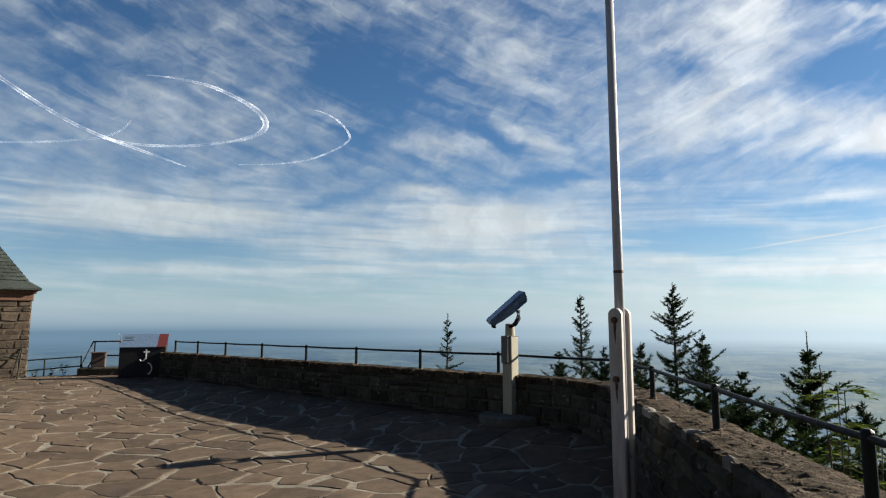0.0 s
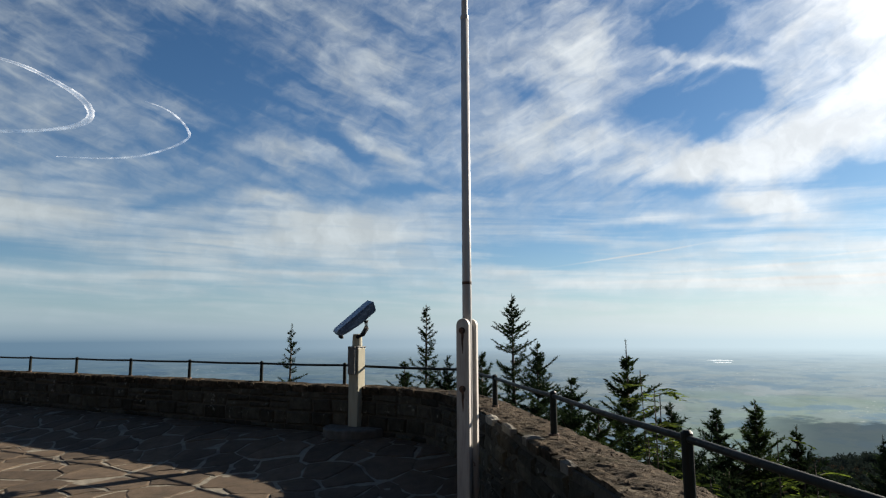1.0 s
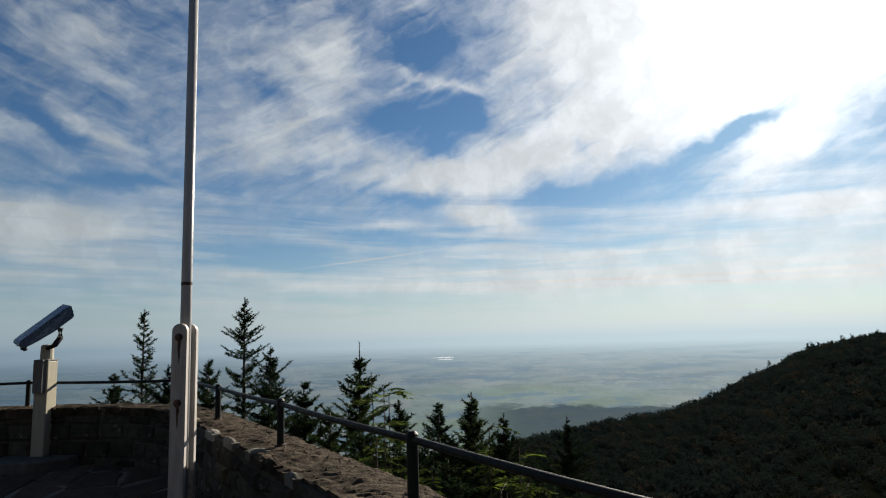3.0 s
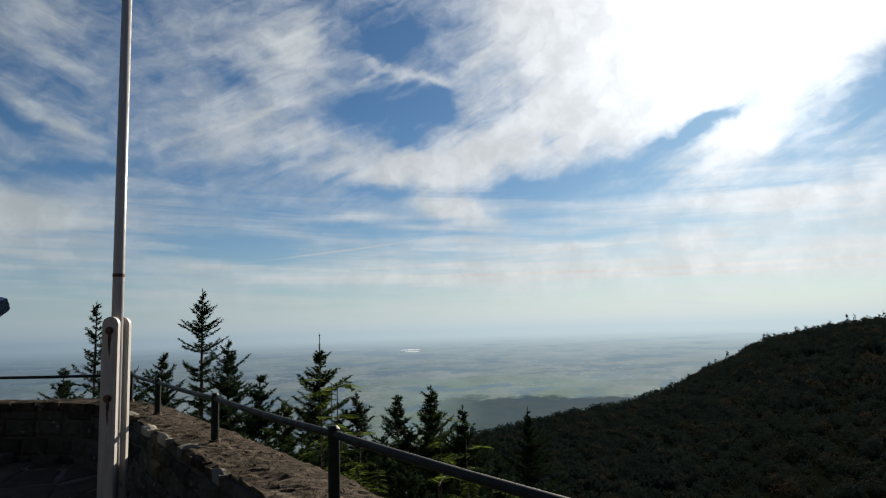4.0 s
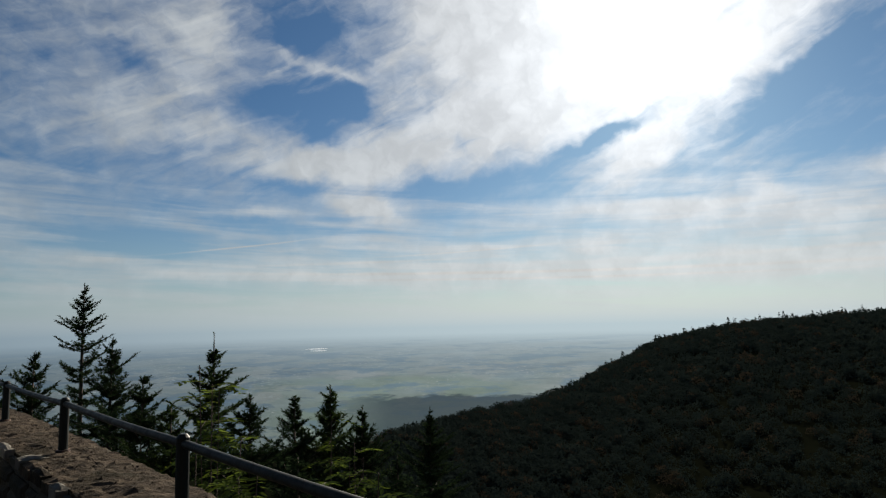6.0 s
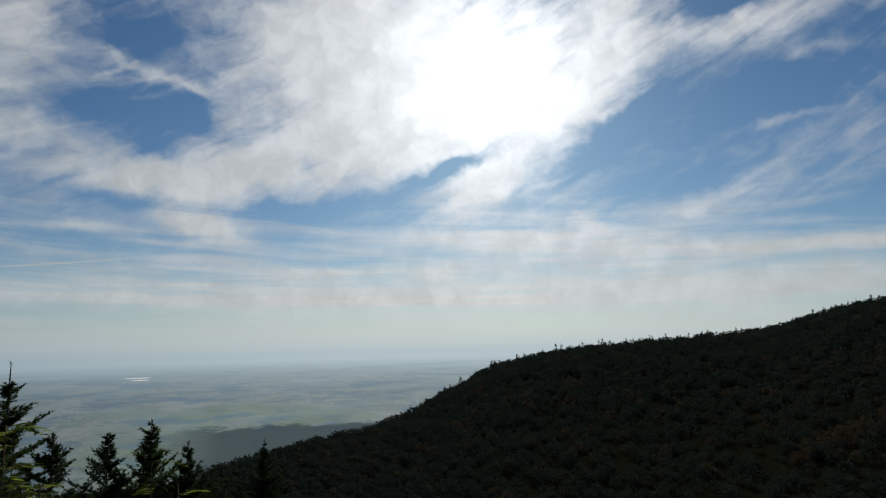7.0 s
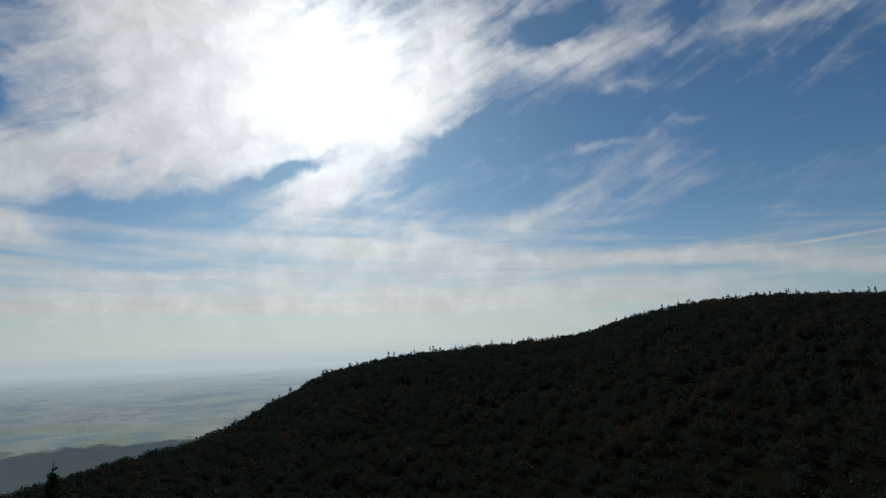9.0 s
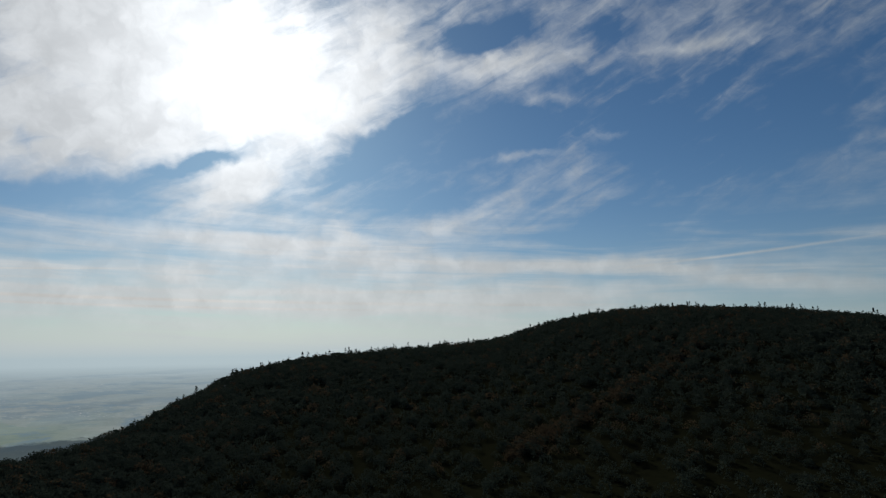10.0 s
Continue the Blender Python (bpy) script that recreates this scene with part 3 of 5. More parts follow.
def parapet(name, line, top, label, stop, cell, rng, heights, rough, keep):
    """A rubble parapet: mortared core, rough top, dressed stones on its face and along its inner arris."""
    wall = thing(name, label, "wall", kind="structure")
    n = max(2, int(line.length / 0.25))
    v, f = [], []
    for i in range(n + 1):
        s = line.length * i / n
        for out, z in ((0.014, -0.6), (0.014, top(s) - 0.05), (WALL_W, top(s) - 0.05), (WALL_W + 0.25, -6.0)):
            p = line.at(s, out)
            v.append((p.x, p.y, z))
    for i in range(n):
        for k in range(3):
            a = i * 4 + k
            f.append((a, a + 4, a + 5, a + 1))
    f += [(0, 1, 2, 3), (n * 4 + 3, n * 4 + 2, n * 4 + 1, n * 4)]
    raw("core", v, f, mortar_mat, wall)
    # rough top bed
    ns, nw = int(stop / cell), max(6, int(WALL_W / cell))
    v, f = [], []
    for i in range(ns + 1):
        s = stop * i / ns
        for k in range(nw + 1):
            out = 0.015 + (WALL_W + 0.03) * k / nw
            edge = 0.035 * noise.noise(Vector((s * 2.3, 7.1, k * 0.0))) if k == nw else 0
            p = line.at(s, out + edge)
            q = Vector((p.x, p.y, 0))
            h = bed(q)
            side = 0.16 if k in (0, nw) else 0.0
            v.append((p.x, p.y, top(s) - 0.012 + h - 0.02 * abs(k / nw - 0.45) * 2 - side))
    for i in range(ns):
        for k in range(nw):
            a = i * (nw + 1) + k
            f.append((a, a + nw + 1, a + nw + 2, a + 1))
    raw("coping_bed", v, f, cope_mat, wall)

    def stone(s0, s1, z0, z1, proud, mat=wall_mat):
        g = 0.012
        j = lambda k: rng.uniform(-k, k)
        proud *= 0.7
        quad = [(s0 + g + j(rough), z0 + g + j(rough)), (s1 - g + j(rough), z0 + g + j(rough)), (s1 - g + j(rough), z1 - g + j(rough)), (s0 + g + j(rough), z1 - g + j(rough))]
        vv = []
        for out, k in ((0.05, 0.0), (0.012 - proud * 0.4, 0.0), (-proud, 0.022)):
            for a, (s, z) in enumerate(quad):
                ds = k if a in (0, 3) else -k
                dz = k if a in (0, 1) else -k
                o = out + (j(0.008) if k else 0)
                p = line.at(s + ds, o)
                vv.append((p.x, p.y, z + dz))
        ff = [(8, 9, 10, 11)]
        for base in (0, 4):
            for k in range(4):
                ff.append((base + k, base + (k + 1) % 4, base + 4 + (k + 1) % 4, base + 4 + k))
        raw("stone", vv, ff, mat, wall)

    # courses on the inner face
    z, row = -0.3, 0
    for h in heights:
        s = rng.uniform(-0.2, 0.0)
        while s < stop:
            w = rng.uniform(0.22, 0.5)
            a, b = max(s, 0.01), min(s + w, stop)
            p = line.at((a + b) / 2)
            up = top((a + b) / 2) - 0.1
            z0 = z + 0.02 * noise.noise(Vector((s, row, 0)))
            z1 = min(z + h, up)
            if b - a > 0.1 and z1 - z0 > 0.06 and z1 > floor_z(p.x, p.y) + 0.02:
                if rng.random() < 0.25 and h > 0.16:
                    m = (z0 + z1) / 2
                    stone(a, b, z0, m, rng.uniform(0.004, 0.03))
                    stone(a, b, m, z1, rng.uniform(0.004, 0.03))
                else:
                    stone(a, b, z0, z1, rng.uniform(0.004, 0.035))
            s += w
        z += h
        row += 1
    # stones along the inner arris
    s = 0.0
    while s < stop:
        rough_top = keep < 0.9
        w = rng.uniform(0.12, 0.34) if rough_top else rng.uniform(0.18, 0.52)
        wid, g = rng.uniform(0.05, 0.15) if rough_top else rng.uniform(0.10, 0.24), 0.012
        if rng.random() > keep:
            s += w
            continue
        t = top(s) + rng.uniform(-0.010, 0.006) * (1.0 if keep < 0.9 else 0.4)
        cols, rows_ = 4, 3
        vv, ff = [], []
        tilt = rng.uniform(-0.007, 0.007)
        for i in range(cols + 1):
            for k in range(rows_ + 1):
                fx, fy = i / cols, k / rows_
                p = line.at(min(s + g + (w - 2 * g) * fx, stop), -0.010 + wid * fy * (1 + (0.5 * noise.noise(Vector((s * 7 + fx * 2.5, 1.7, 5))) if rough_top else 0)) + (0.014 if rough_top else 0.012) * noise.noise(Vector((s * 5 + fx * 3, fy * 4, 2))))
                rim = 0.016 if i in (0, cols) or k in (0, rows_) else 0
                vv.append((p.x, p.y, t - rim + tilt * (fx - 0.5) + (0.011 if rough_top else 0.012) * noise.noise(Vector((p.x * 8, p.y * 8, 3)))))
        for i in range(cols):
            for k in range(rows_):
                a = i * (rows_ + 1) + k
                ff.append((a, a + rows_ + 1, a + rows_ + 2, a + 1))
        ring = [i * (rows_ + 1) for i in range(cols + 1)] + [cols * (rows_ + 1) + k for k in range(1, rows_ + 1)] + \
               [i * (rows_ + 1) + rows_ for i in range(cols - 1, -1, -1)] + [k for k in range(rows_ - 1, 0, -1)]
        b0 = len(vv)
        for a in ring:
            x, y, zz = vv[a]
            vv.append((x, y, t - (0.075 if rough_top else 0.115)))
        for a in range(len(ring)):
            c = (a + 1) % len(ring)
            ff.append((ring[a], b0 + a, b0 + c, ring[c]))
        raw("coping_stone", vv, ff, pale_stone_mat if keep < 0.9 and rng.random() < 0.42 else cope_mat, wall)
        s += w
    return wall


parapet("wall_north", far_line, far_top, "long low sandstone parapet with pale mortar joints", far_line.length, 0.07, random.Random(3), (0.2, 0.17, 0.21, 0.19, 0.2), 0.014, 1.0)
parapet("wall_east", near_line, near_top, "weathered sandstone parapet with a rough mossy top", near_line.length, 0.026, random.Random(5), (0.15, 0.18, 0.13, 0.17, 0.14, 0.16, 0.12), 0.028, 0.62)

# loose grit and chips on the near parapet's top
grit_rng = random.Random(15)
gv, gf = [], []
for k in range(2200):
    s0, o0 = grit_rng.uniform(0.0, 7.4), grit_rng.uniform(0.05, 0.46)
    p = near_line.at(s0, o0)
    r0 = 0.005 + 0.020 * grit_rng.random() ** 3
    b0 = len(gv)
    zb = 0.69 - 0.012 + bed(Vector((p.x, p.y, 0))) - 0.02 * abs((o0 - 0.015) / 0.50 - 0.45) * 2
    for a in range(5):
        t = a * math.tau / 5 + grit_rng.uniform(-.4, .4)
        rr = r0 * grit_rng.uniform(0.7, 1.4)
        gv.append((p.x + rr * math.cos(t), p.y + rr * math.sin(t), zb - 0.012))
    gv.append((p.x + grit_rng.uniform(-.3, .3) * r0, p.y + grit_rng.uniform(-.3, .3) * r0, zb + r0 * grit_rng.uniform(0.15, 0.4)))
    for a in range(5):
        gf.append((b0 + a, b0 + (a + 1) % 5, b0 + 5))
grit = raw("grit", gv, gf, cope_mat)
tagged(grit, "loose stone grit and moss on the parapet top", "grit", kind="stuff")

# ---- floor slab and retaining block ----
PLAN = [(-26, -7), (0.9, -7)] + [tuple(near_line.at(s, 0.2)) for s in np.linspace(near_line.length, 0, 20)] + \
       [tuple(far_line.at(s, 0.2)) for s in np.linspace(far_line.length, 0, 24)] + [(-8.0, 17.7), (-9.3, 18.2), (-10.4, 17.7), (-11.5, 16.9), (-26, 16.5)]


def inside(x, y, poly):
    hit = False
    for (x1, y1), (x2, y2) in zip(poly, poly[1:] + poly[:1]):
        if (y1 > y) != (y2 > y) and x < (x2 - x1) * (y - y1) / (y2 - y1) + x1:
            hit = not hit
    return hit


cell = 0.25
fv, ff, index = [], [], {}


def corner(i, k):
    if (i, k) not in index:
        index[i, k] = len(fv)
        x, y = i * cell, k * cell
        fv.append((x, y, floor_z(x, y) - 0.0075))
    return index[i, k]


for i in range(-104, 12):
    for k in range(-28, 76):
        if inside((i + 0.5) * cell, (k + 0.5) * cell, PLAN):
            ff.append((corner(i, k), corner(i + 1, k), corner(i + 1, k + 1), corner(i, k + 1)))
floor = raw("floor", fv, ff, joint_mat, smooth=True)
tagged(floor, "sunlit terrace of irregular sandstone flags in pale mortar", "floor", kind="structure")

bv = [(x, y, -0.36) for x, y in PLAN] + [(x, y, -7.0) for x, y in PLAN]
m = len(PLAN)
tagged(raw("retaining_wall", bv, [tuple(range(m)), tuple(range(2 * m - 1, m - 1, -1))] + [(k, m + k, m + (k + 1) % m, (k + 1) % m) for k in range(m)], mortar_mat),
       "rough stone base that carries the terrace", "wall", kind="structure")

# unseen building wall behind the viewer, added to close the terrace and block sky light
bb = bmesh.new()
box(bb, pose(-12.0, -6.6, 7.0), 27.5, 1.0, 16.0, 0.02)
tagged(part("wall_south", bb, lodge_mat), "tall plain unseen sandstone wall that closes the terrace and blocks sky light", "wall", kind="structure")


# ---- railing on the parapet ----
def railing(name, spots, label, radius, post_r):
    rail = thing(name, label, "railing")
    tops = []
    for x, y, z0, z1 in spots:
        bm = bmesh.new()
        rod(bm, (x, y, z0 - 0.06), (x, y, z1 + 0.012), post_r, seg=14)
        rod(bm, (x, y, z1 + 0.012), (x, y, z1 + 0.026), post_r * 1.02, post_r * 0.55, seg=14)
        post = part("post", bm, rail_paint, rail, smooth=False)
        fl = bmesh.new()
        rod(fl, (x, y, z0 - 0.02), (x, y, z0 + 0.014), post_r * 1.55, post_r * 1.45, seg=14)
        part("foot_collar", fl, rust_mat, post)
        tops.append(Vector((x, y, z1 - 0.012)))
    # the pipe sags a trifle between the posts and runs along their inner side
    line = []
    for a, b in zip(tops, tops[1:]):
        for k in range(4):
            f = k / 4
            line.append(a.lerp(b, f) - Vector((0, 0, 0.008 * math.sin(math.pi * f))))
    line.append(tops[-1])
    bm = bmesh.new()
    sweep(bm, line, radius, 12)
    part("handrail", bm, rail_paint, rail, smooth=True)
    return rail


RAIL_POSTS = [(-7.25, 17.0), (-6.35, 16.25), (-5.3, 15.3), (-4.12, 14.3), (-2.85, 13.1), (-1.66, 12.05), (-0.39, 10.85), (0.86, 9.75), (2.3, 8.02),
              (2.15, 6.5), (1.98, 4.62), (1.78, 2.69), (1.60, 0.8), (1.42, -1.1), (1.25, -3.0)]
spots = []
for i, (x, y) in enumerate(RAIL_POSTS):
    far = ss(6.5, 17.0, y)
    spots.append((x, y, 0.68 - 0.02 * far, 0.985 - 0.03 * far))
railing("railing", spots, "dark green-painted pipe railing along the parapet top", 0.0175, 0.027)


# ---- flagpole in its hinged bracket ----
def flagpole(x, y, turn):
    pole = thing("flagpole", "tall white-painted flagpole hinged between two bracket posts", "flagpole", pose(x, y, floor_z(x, y), 0, 0, turn))
    for side, dx, top in ((-1, 0.0, 1.83), (1, 0.0, 1.83)):
        bm = bmesh.new()
        w, t = 0.056, 0.025
        prof = [(-w, 0.0), (w, 0.0)] + [(w * math.cos(a), top - w + w * math.sin(a)) for a in np.linspace(0, math.pi, 13)]
        yc = side * 0.088
        a = [bm.verts.new((px, yc - t, pz)) for px, pz in prof]
        b = [bm.verts.new((px, yc + t, pz)) for px, pz in prof]
        bm.faces.new(a)
        bm.faces.new(b[::-1])
        for k in range(len(prof)):
            k2 = (k + 1) % len(prof)
            bm.faces.new((a[k2], a[k], b[k], b[k2]))
        bmesh.ops.recalc_face_normals(bm, faces=bm.faces)
        bmesh.ops.bevel(bm, geom=[e for e in bm.edges if e.calc_face_angle(0) > 1.2], offset=0.005, segments=2, affect="EDGES")
        post = part("bracket_post", bm, white_paint, pole, "worn white bracket post with rust runs")
        for z in (top - 0.10, top - 0.58):
            bb = bmesh.new()
            yo = yc + side * t
            rod(bb, (0, yo, z), (0, yo + side * 0.010, z), 0.028, seg=18)
            rod(bb, (0, yo + side * 0.010, z), (0, yo + side * 0.026, z), 0.017, 0.016, seg=6)
            part("bolt", bb, rust_mat, post, "rusty bolt head")
            rr = bmesh.new()
            run = [(0.012, -0.01), (0.014, -0.05), (0.008, -0.10), (0.009, -0.14), (0.002, -0.20), (-0.004, -0.14), (-0.009, -0.10), (-0.010, -0.05), (-0.012, -0.01)]
            f0 = [rr.verts.new((px, yo + side * 0.0015, z + pz)) for px, pz in run]
            f1 = [rr.verts.new((px, yo - side * 0.001, z + pz)) for px, pz in run]
            rr.faces.new(f0 if side < 0 else f0[::-1])
            for k in range(len(run)):
                k2 = (k + 1) % len(run)
                rr.faces.new((f0[k], f0[k2], f1[k2], f1[k]))
            part("rust_run", rr, rust_mat, post, "brown rust stain below a bolt")
    bm = bmesh.new()
    sweep(bm, [(0, 0, 0.25), (0, 0, 2.2), (0, 0, 4.58)], [0.041, 0.040, 0.036], 20)
    part("lower_shaft", bm, pole_paint, pole, smooth=True)
    bm = bmesh.new()
    sweep(bm, [(0, 0, 4.52), (0, 0, 4.60), (0, 0, 9.2)], [0.034, 0.029, 0.022], 18)
    part("upper_shaft", bm, pole_paint, pole, smooth=True)
    bm = bmesh.new()
    sweep(bm, [(0, 0, 4.55), (0, 0, 4.585), (0, 0, 4.60)], [0.0375, 0.0375, 0.030], 20)
    part("collar", bm, pole_paint, pole)
    bm = bmesh.new()
    rod(bm, (0, 0, 2.125), (0, 0, 2.15), 0.0415, seg=20)
    part("rust_band", bm, rust_mat, pole, "rusty band round the shaft")
    bm = bmesh.new()
    bmesh.ops.create_uvsphere(bm, u_segments=16, v_segments=10, radius=0.05, matrix=pose(0, 0, 9.23))
    part("finial", bm, pole_paint, pole, smooth=True)
    bm = bmesh.new()
    box(bm, pose(0, 0, 0.012), 0.36, 0.42, 0.05, 0.006)
    part("base_plate", bm, rust_mat, pole)


flagpole(1.492, 5.27, -38)


# ---- coin telescope ----
def telescope(x, y):
    z = floor_z(x, y) + 0.035
    scope = thing("viewing_telescope", "blue-grey coin telescope tilted upward on a cream square post", "telescope", pose(x, y, z, 0, 0, 0))
    bm = bmesh.new()
    rod(bm, (0, 0, -0.20), (0, 0, 0.065), 0.47, 0.47, seg=28)
    rod(bm, (0, 0, 0.065), (0, 0, 0.08), 0.47, 0.455, seg=28)
    part("plinth", bm, plinth_mat, scope, "dark weathered concrete plinth")
    bm = bmesh.new()
    box(bm, pose(0, 0, 0.64, 0, 0, 45), 0.172, 0.172, 1.13, 0.012)
    post = part("post", bm, post_paint, scope)
    bm = bmesh.new()
    box(bm, pose(-0.078, -0.078, 1.02, 0, 0, -45), 0.125, 0.06, 0.40, 0.008)
    part("coin_box", bm, slab_mat, post, "grey metal coin box")
    bm = bmesh.new()
    box(bm, pose(0, 0, 1.212, 0, 0, 45), 0.188, 0.188, 0.018, 0.004)
    part("cap", bm, slab_mat, post)
    bm = bmesh.new()
    rod(bm, (0, 0, 1.21), (0, 0, 1.385), 0.075, 0.068, seg=18)
    rod(bm, (0, 0, 1.385), (0, 0, 1.40), 0.068, 0.055, seg=18)
    part("swivel", bm, post_paint, scope, "cream swivel neck")
    yoke = bmesh.new()
    for s in (-0.10, 0.10):
        sweep(yoke, [(0.0, s, 1.36), (0.075, s, 1.39), (0.13, s, 1.48), (0.125, s, 1.60)], 0.026, 10)
    rod(yoke, (0, -0.11, 1.36), (0, 0.11, 1.36), 0.028, seg=12)
    part("yoke", yoke, black_paint, scope, smooth=True)
    # head: a long housing, deep at the objective end and tapering toward the eyepieces
    tilt = pose(-0.045, 0.0, 1.62, 0, -41, 4) @ pose(0, 0, 0, 9)
    bm = bmesh.new()
    prof = [(-0.34, 0.055), (0.36, 0.055), (0.30, -0.085), (0.02, -0.085), (-0.20, -0.062), (-0.34, -0.03)]
    la = [bm.verts.new((px, -0.155 if px > 0 else -0.135, pz)) for px, pz in prof]
    lb = [bm.verts.new((px, 0.155 if px > 0 else 0.135, pz)) for px, pz in prof]
    bm.faces.new(la)
    bm.faces.new(lb[::-1])
    for k in range(len(prof)):
        k2 = (k + 1) % len(prof)
        bm.faces.new((la[k2], la[k], lb[k], lb[k2]))
    bmesh.ops.recalc_face_normals(bm, faces=bm.faces)
    bmesh.ops.bevel(bm, geom=bm.edges[:], offset=0.012, segments=2, affect="EDGES")
    bmesh.ops.transform(bm, matrix=tilt, verts=bm.verts)
    head = part("housing", bm, scope_paint, scope)
    bm = bmesh.new()
    box(bm, tilt @ pose(0.0, 0, 0.057), 0.62, 0.25, 0.010, 0.004)
    part("top_cover", bm, scope_paint, head)
    for s in (-0.1, 0.1):
        bm = bmesh.new()
        rod(bm, tilt @ Vector((0.30, s * 0.75, -0.012)), tilt @ Vector((0.338, s * 0.75, -0.012)), 0.036, seg=18)
        part("objective", bm, glass_mat, head, "dark glass lens")
        bm = bmesh.new()
        rod(bm, tilt @ Vector((-0.30, s * 0.5, -0.03)), tilt @ Vector((-0.325, s * 0.5, -0.085)), 0.022, 0.026, seg=14)
        part("eyepiece", bm, black_paint, head, "black rubber eyepiece")
    return scope


telescope(1.005, 9.4)


# ---- information lectern ----
def lectern(x, y, turn):
    b = thing("information_board", "black lectern with a sloping blue-grey panel and red edge", "information board", pose(x, y, -0.01, 0, 0, turn))
    bm = bmesh.new()
    v = [(-.56, -.22, 0), (.56, -.22, 0), (.56, .25, 0), (-.56, .25, 0), (-.56, -.22, .80), (.56, -.22, .80), (.62, .25, 1.12), (-.50, .25, 1.12)]
    vs = [bm.verts.new(p) for p in v]
    for q in ((0, 3, 2, 1), (0, 1, 5, 4), (1, 2, 6, 5), (2, 3, 7, 6), (3, 0, 4, 7), (4, 5, 6, 7)):
        bm.faces.new([vs[k] for k in q])
    bmesh.ops.bevel(bm, geom=bm.edges[:], offset=0.008, segments=2, affect="EDGES")
    part("body", bm, black_paint, b)

    def plate(x0, x1, name, mat, label):
        bm = bmesh.new()
        q = []
        for dz in (0.004, 0.020):
            for px, t in ((x0, 0), (x1, 0), (x1, 1), (x0, 1)):
                q.append(bm.verts.new((px + 0.06 * t, -.235 + .495 * t, .795 + .335 * t + dz)))
        for k in ((3, 2, 1, 0), (4, 5, 6, 7), (0, 1, 5, 4), (1, 2, 6, 5), (2, 3, 7, 6), (3, 0, 4, 7)):
            bm.faces.new([q[i] for i in k])
        return part(name, bm, mat, b, label)

    plate(-.57, .335, "panel", panel_print, "blue-grey printed panel")
    plate(.34, .57, "edge_panel", red_print, "plain red edge panel")
    for k, (px, w) in enumerate(((-.40, .22), (-.40, .18), (-.40, .25))):
        bm = bmesh.new()
        t = 0.75 - 0.12 * k
        box(bm, pose(px + 0.06 * t, -.235 + .495 * t, .795 + .335 * t + .022, 34), w, 0.022, 0.003)
        part("text_bar", bm, black_paint, b)
    # plain white emblem on the front
    bm = bmesh.new()
    box(bm, pose(0.09, -.226, 0.62), 0.035, 0.008, 0.27, 0.003)
    box(bm, pose(0.10, -.226, 0.68), 0.16, 0.0085, 0.03, 0.003)
    sweep(bm, [(0.075, -.226, .50), (0.04, -.226, .45), (-0.03, -.226, .44), (-0.06, -.226, .49)], 0.012, 8)
    part("upper_emblem", bm, white_print, b, "white curved emblem")
    bm = bmesh.new()
    sweep(bm, [(0.10 + 0.14 * math.cos(a), -.226, 0.24 + 0.16 * math.sin(a)) for a in np.linspace(-1.2, 1.3, 12)], 0.014, 8)
    part("lower_emblem", bm, white_print, b, "white curved emblem")


lectern(-8.15, 17.05, 24)


# ---- stair head beyond the lectern ----
def bars(name, label, pipes, r=0.02):
    """A railing of straight welded pipes."""
    g = thing(name, label, "railing")
    for kind, a, b in pipes:
        bm = bmesh.new()
        rod(bm, a, b, r, seg=10)
        bmesh.ops.create_uvsphere(bm, u_segments=8, v_segments=6, radius=r, matrix=Matrix.Translation(b))
        part(kind, bm, rail_paint, g, smooth=False)
    return g


bars("stair_railing", "dark pipe railing at the head of the stairs", [
    ("post", (-10.19, 17.75, -0.1), (-10.19, 17.75, 0.28)),
    ("handrail", (-10.19, 17.75, 0.28), (-10.21, 18.3, 0.90)),
    ("handrail", (-10.21, 18.3, 0.90), (-8.20, 18.0, 0.94)),
    ("midrail", (-10.14, 17.9, 0.12), (-10.16, 18.35, 0.50)),
    ("midrail", (-10.16, 18.35, 0.50), (-8.30, 18.05, 0.52)),
    ("post", (-10.16, 18.3, -0.3), (-10.16, 18.3, 0.9)),
    ("post", (-9.36, 18.2, -0.3), (-9.36, 18.2, 0.92)),
])
bars("edge_railing", "low dark two-bar railing at the paving's edge", [
    ("post", (-10.2, 17.72, -0.1), (-10.2, 17.72, 0.52)),
    ("handrail", (-10.2, 17.72, 0.50), (-11.5, 16.85, 0.42)),
    ("midrail", (-10.2, 17.72, 0.24), (-11.5, 16.85, 0.14)),
    ("post", (-10.92, 17.24, -0.1), (-10.92, 17.24, 0.46)),
    ("post", (-11.4, 16.92, -0.1), (-11.4, 16.92, 0.44)),
], 0.018)
bars("leaning_poles", "thin weathered poles leaning on the lodge corner", [
    ("pole", (-11.05, 16.35, -0.1), (-11.2, 16.7, 0.78)),
    ("pole", (-11.2, 16.3, -0.1), (-11.12, 16.55, 0.85)),
    ("pole", (-11.5, 15.9, 0.52), (-11.05, 16.45, 0.6)),
], 0.016)
bm = bmesh.new()
box(bm, pose(-9.42, 17.75, 0.0, 0, 0, 20), 1.5, 0.45, 0.42, 0.04)
tagged(part("stair_kerb", bm, wall_mat), "dark stone kerb beside the stair head", "kerb")
bm = bmesh.new()
box(bm, pose(-9.72, 17.75, 0.40, 0, 0, 25), 0.36, 0.3, 0.40, 0.03)
service = tagged(part("service_box", bm, brown_box), "brown weathered box standing on the stone kerb", "box")
bm = bmesh.new()
box(bm, pose(-9.72, 17.75, 0.61, 0, 0, 25), 0.40, 0.34, 0.035, 0.01)
part("lid", bm, brown_box, service)


